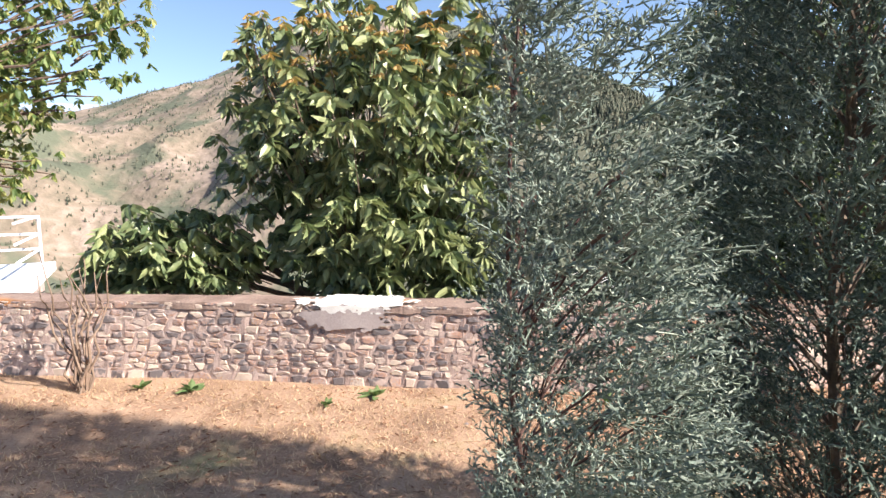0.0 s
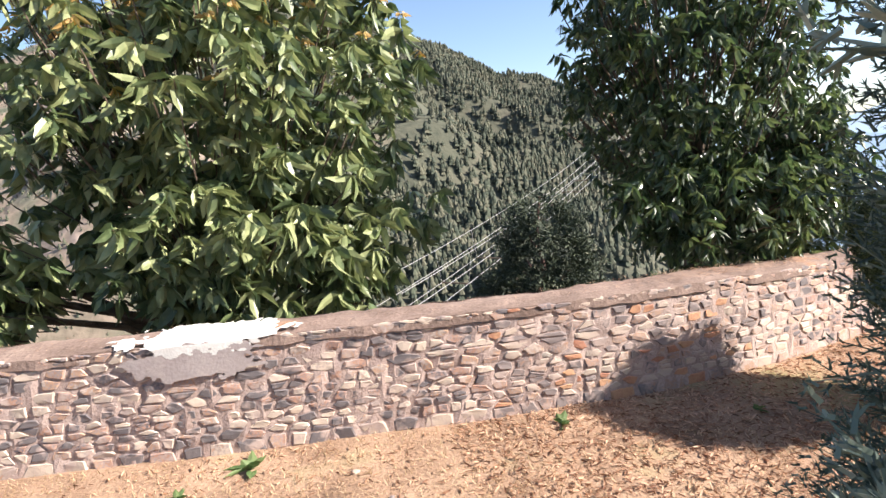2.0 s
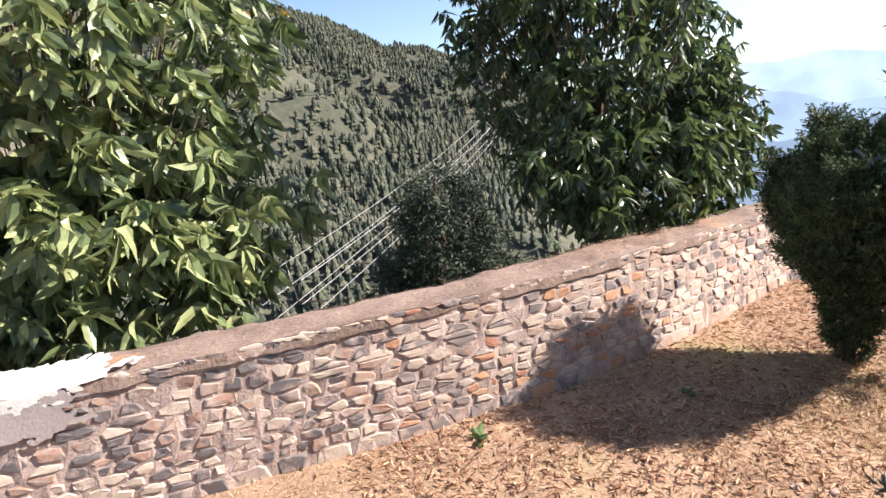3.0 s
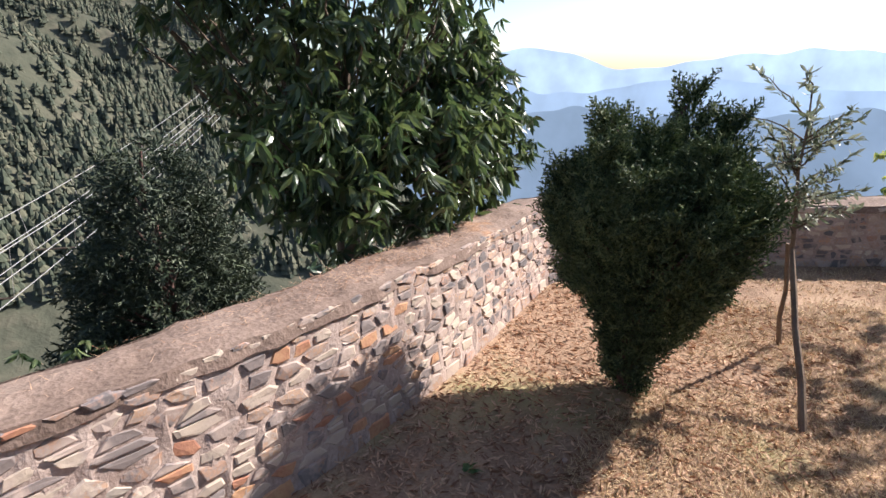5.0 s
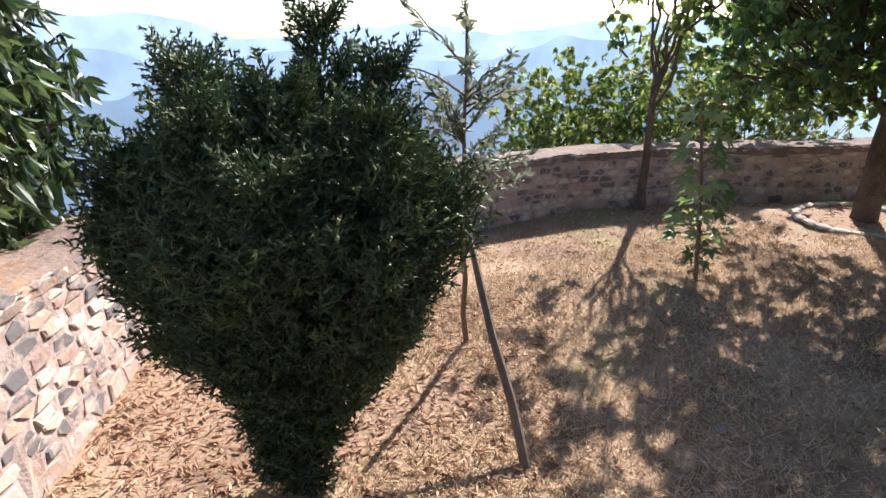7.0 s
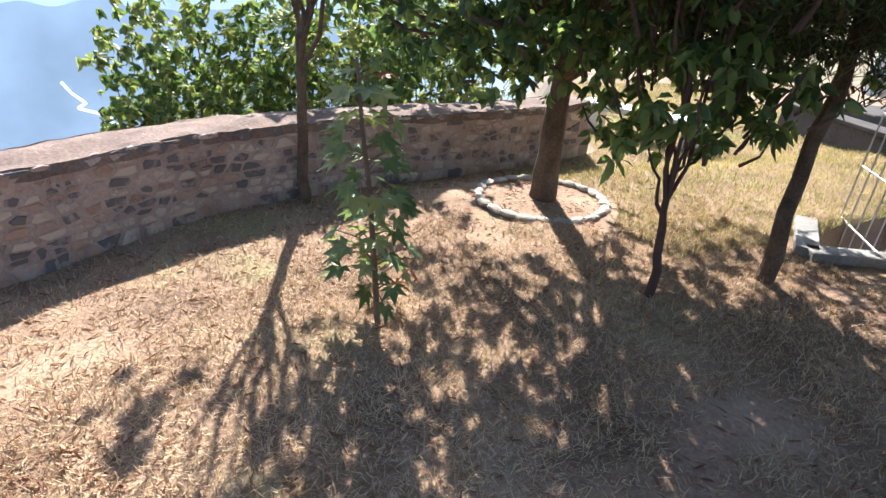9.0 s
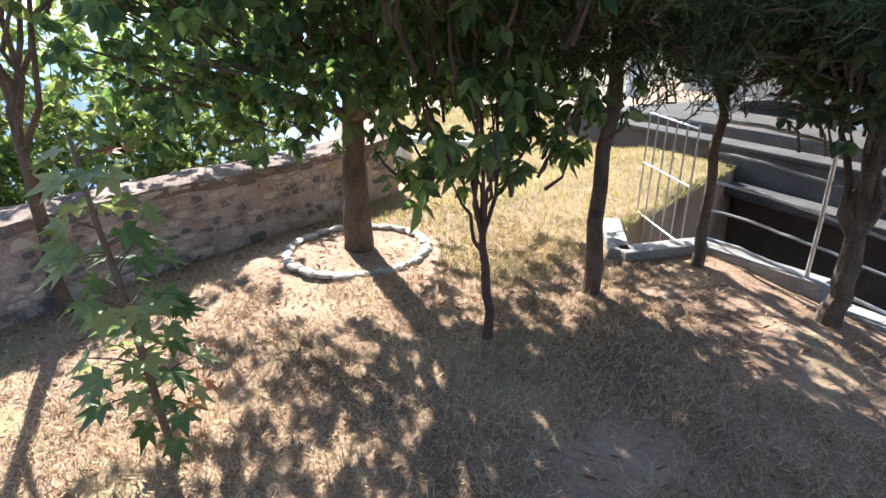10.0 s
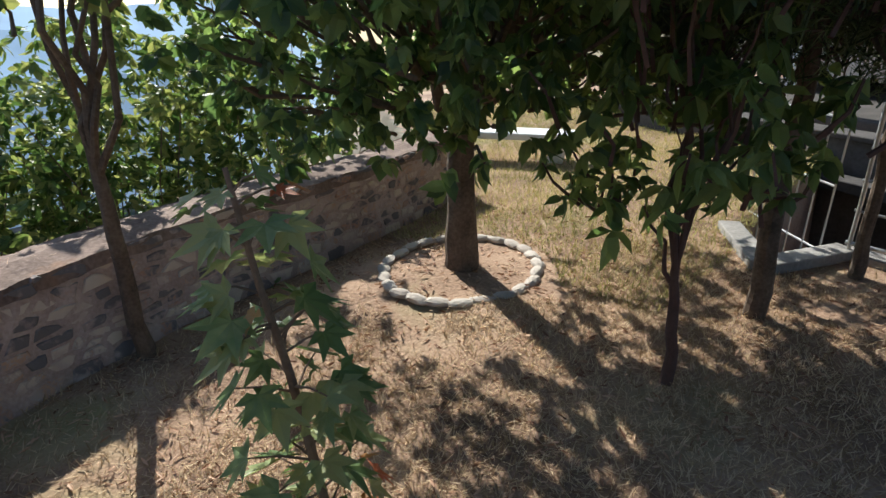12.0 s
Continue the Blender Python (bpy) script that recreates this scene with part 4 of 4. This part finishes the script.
for k in range(7):
    x = -5.2 + k * 1.5
    part("pillar", box_bm(x, .75, .504, x + .22, .97, 3.3, .015), M_WHITEPAINT, house)
    if k < 6:
        w_ = part("window", box_bm(x + .45, -.596, 1.1, x + 1.3, -.54, 2.3, .01), M_WHITEPAINT, house)
        part("pane", box_bm(x + .52, -.536, 1.17, x + .85, -.53, 2.23, 0), M_GLASS, w_)
        part("pane", box_bm(x + .90, -.536, 1.17, x + 1.23, -.53, 2.23, 0), M_GLASS, w_)
barrel = thing("water_barrel", "blue plastic water barrel on the veranda edge", "barrel", (*east(4.4, -4.35), .30))
bm = bmesh.new()
pts = [(.0, 0), (.15, 0), (.17, .03), (.175, .2), (.165, .22), (.175, .24), (.175, .42), (.165, .44), (.175, .46), (.165, .6), (.12, .64), (0, .64)]
vs = [bm.verts.new((r, 0, z)) for r, z in pts]
es = [bm.edges.new((vs[i], vs[i + 1])) for i in range(len(vs) - 1)]
bmesh.ops.spin(bm, geom=vs + es, cent=(0, 0, 0), axis=(0, 0, 1), angle=6.28318, steps=24)
bmesh.ops.remove_doubles(bm, verts=bm.verts, dist=.0005)
part("body", bm, M_BLUE, barrel)
bench = thing("white_bench", "low white masonry bench at the edge of the lawn", "bench", (*east(8.95, -1.15), 0))
bench.rotation_euler = (0, 0, radians(28))
part("seat", box_bm(-.7, -.16, .22, .7, .16, .29, .015), M_WHITEPAINT, bench)
part("leg", box_bm(-.6, -.13, -.05, -.45, .13, .218, .01), M_WHITEPAINT, bench)
part("leg", box_bm(.45, -.13, -.05, .6, .13, .218, .01), M_WHITEPAINT, bench)

# ---- ground cover ----
def inside(n, x0, x1, y0_, y1_):
    g = np.random.default_rng(int(n))
    x, y = g.uniform(x0, x1, n), g.uniform(y0_, y1_, n)
    ok = (beyond_wall(x, y) < -.02) & ~in_pit(x, y)
    return x[ok], y[ok]


BLADE = (np.array([(0, -.0022, 0), (0, .0022, 0), (.95, .0008, .36), (.95, -.0008, .36)]) * np.array([.034, .9, .034]), [(0, 1, 2, 3)])
x, y = inside(150000, -4.5, 9, -1.2, 5)
xe, ye = inside(130001, 2.6, 6.8, -.8, 3.6)
xs, ys = inside(40002, 6.2, 12.0, -5.5, 1.2)
x, y = np.concatenate([x, xe, xs]), np.concatenate([y, ye, ys])
patch = np.array([noise.noise(Vector((a * .9, b * .9, 4))) + .5 * noise.noise(Vector((a * 3, b * 3, 1))) for a, b in zip(x, y)])
near_wall = beyond_wall(x, y) > -.8
keep = (patch > -.45 + .3 * RNG.random(len(patch))) & ~(near_wall & (x > 1) & (RNG.random(len(x)) < .6))
x, y = x[keep], y[keep]
d = np.stack([RNG.normal(0, 1, len(x)), RNG.normal(0, 1, len(x)), RNG.uniform(-.1, .42, len(x))], 1)
tagged(new("dry_grass", mesh_of("dry_grass", *scatter(BLADE, np.stack([x, y, land(x, y)], 1), basis(d), RNG.uniform(.5, 1.3, len(x))), M_STRAW)), "short parched straw-coloured grass", "grass", kind="stuff")
lx, ly = inside(120003, 5.2, 11.0, -6.0, .1)
ok = np.hypot(lx - 6.21, ly - .28) > .5
lx, ly = lx[ok], ly[ok]
d = np.stack([RNG.normal(0, 1, len(lx)), RNG.normal(0, 1, len(lx)), RNG.uniform(.1, .9, len(lx))], 1)
M_LAWN = mat("yellowing_grass", [(.20, .20, .07), (.36, .32, .13), (.50, .42, .21)], 1.2, .8, 0, 12, island=.4, trans=.3)
tagged(new("lawn", mesh_of("lawn", *scatter(BLADE, np.stack([lx, ly, land(lx, ly)], 1), basis(d), RNG.uniform(.7, 1.5, len(lx))), M_LAWN)), "sunlit lawn of yellowing short grass", "grass", kind="stuff")
LITTER = (np.array([(0, 0, 0), (.35, .10, .06), (.4, 0, .02), (.35, -.10, .06), (.75, .08, .06), (.78, 0, .0), (.75, -.08, .05), (1, 0, .08)]) * .046, [(0, 2, 1), (0, 3, 2), (1, 2, 5, 4), (2, 3, 6, 5), (4, 5, 7), (5, 6, 7)])
x1, y1_ = inside(13000, .6, 4.9, 2.7, 4.75)
x2, y2_ = inside(24000, -4, 7.2, -.9, 4.6)
x, y = np.concatenate([x1, x2]), np.concatenate([y1_, y2_])
a = RNG.uniform(0, 6.283, len(x))
d = np.stack([np.cos(a), np.sin(a), RNG.normal(0, .22, len(x))], 1)
tagged(new("leaf_litter", mesh_of("leaf_litter", *scatter(LITTER, np.stack([x, y, land(x, y) + .008], 1), basis(d, RNG.normal(0, .7, len(x))), RNG.uniform(.35, 1.25, len(x))), M_LITTER)), "brown fallen leaves scattered over dry earth", "fallen leaves", kind="stuff")
for k, (x, y, sc) in enumerate(((-2.55, 4.62, 1.0), (-2.1, 4.55, 1.3), (-.55, 4.40, 1.2), (-.9, 4.2, .7), (1.25, 4.18, .9), (2.4, 3.9, .6), (7.0, 1.0, .8))):
    weed = thing("weed", "low broad-leaved green weed on dry earth", "weed", foot(x, y))
    v, f = rosette(9, .12 * sc, .05 * sc, .25)
    part("leaves", (np.stack([v[:, 1], v[:, 2], np.abs(v[:, 0]) * .6], 1), f), M_WEED, weed)
for k in range(26):
    x, y = RNG.uniform(-3.2, 7.5), RNG.uniform(.8, 4.2)
    if beyond_wall(np.array([x]), np.array([y]))[0] > -.1:
        continue
    bm = bmesh.new()
    bmesh.ops.create_icosphere(bm, subdivisions=2, radius=1)
    s0 = RNG.uniform(.008, .022)
    for v in bm.verts:
        q = 1 + .35 * noise.noise(v.co * 1.6 + Vector((k * 3, 0, 0)))
        v.co = Vector((v.co.x * s0 * 1.3 * q, v.co.y * s0 * q, v.co.z * s0 * .6 * q))
    me = bpy.data.meshes.new("pebble")
    bm.to_mesh(me)
    bm.free()
    me.materials.append(M_STONE)
    o = tagged(new("pebble", me), "small pale stone lying on dry earth", "stone", "loose stones")
    o.location = (x, y, land_z(x, y) + s0 * .2)

# ---- the wall's nearest stones, one by one ----
g = np.random.default_rng(21)
for v, f in STONE_OWN:
    roll, c = g.random(), v.mean(0)
    m = M_RED if roll < .14 else M_PALE if roll < .17 else M_STONE
    o = part("stone", (v - c, f), m, wall)
    o.location = c
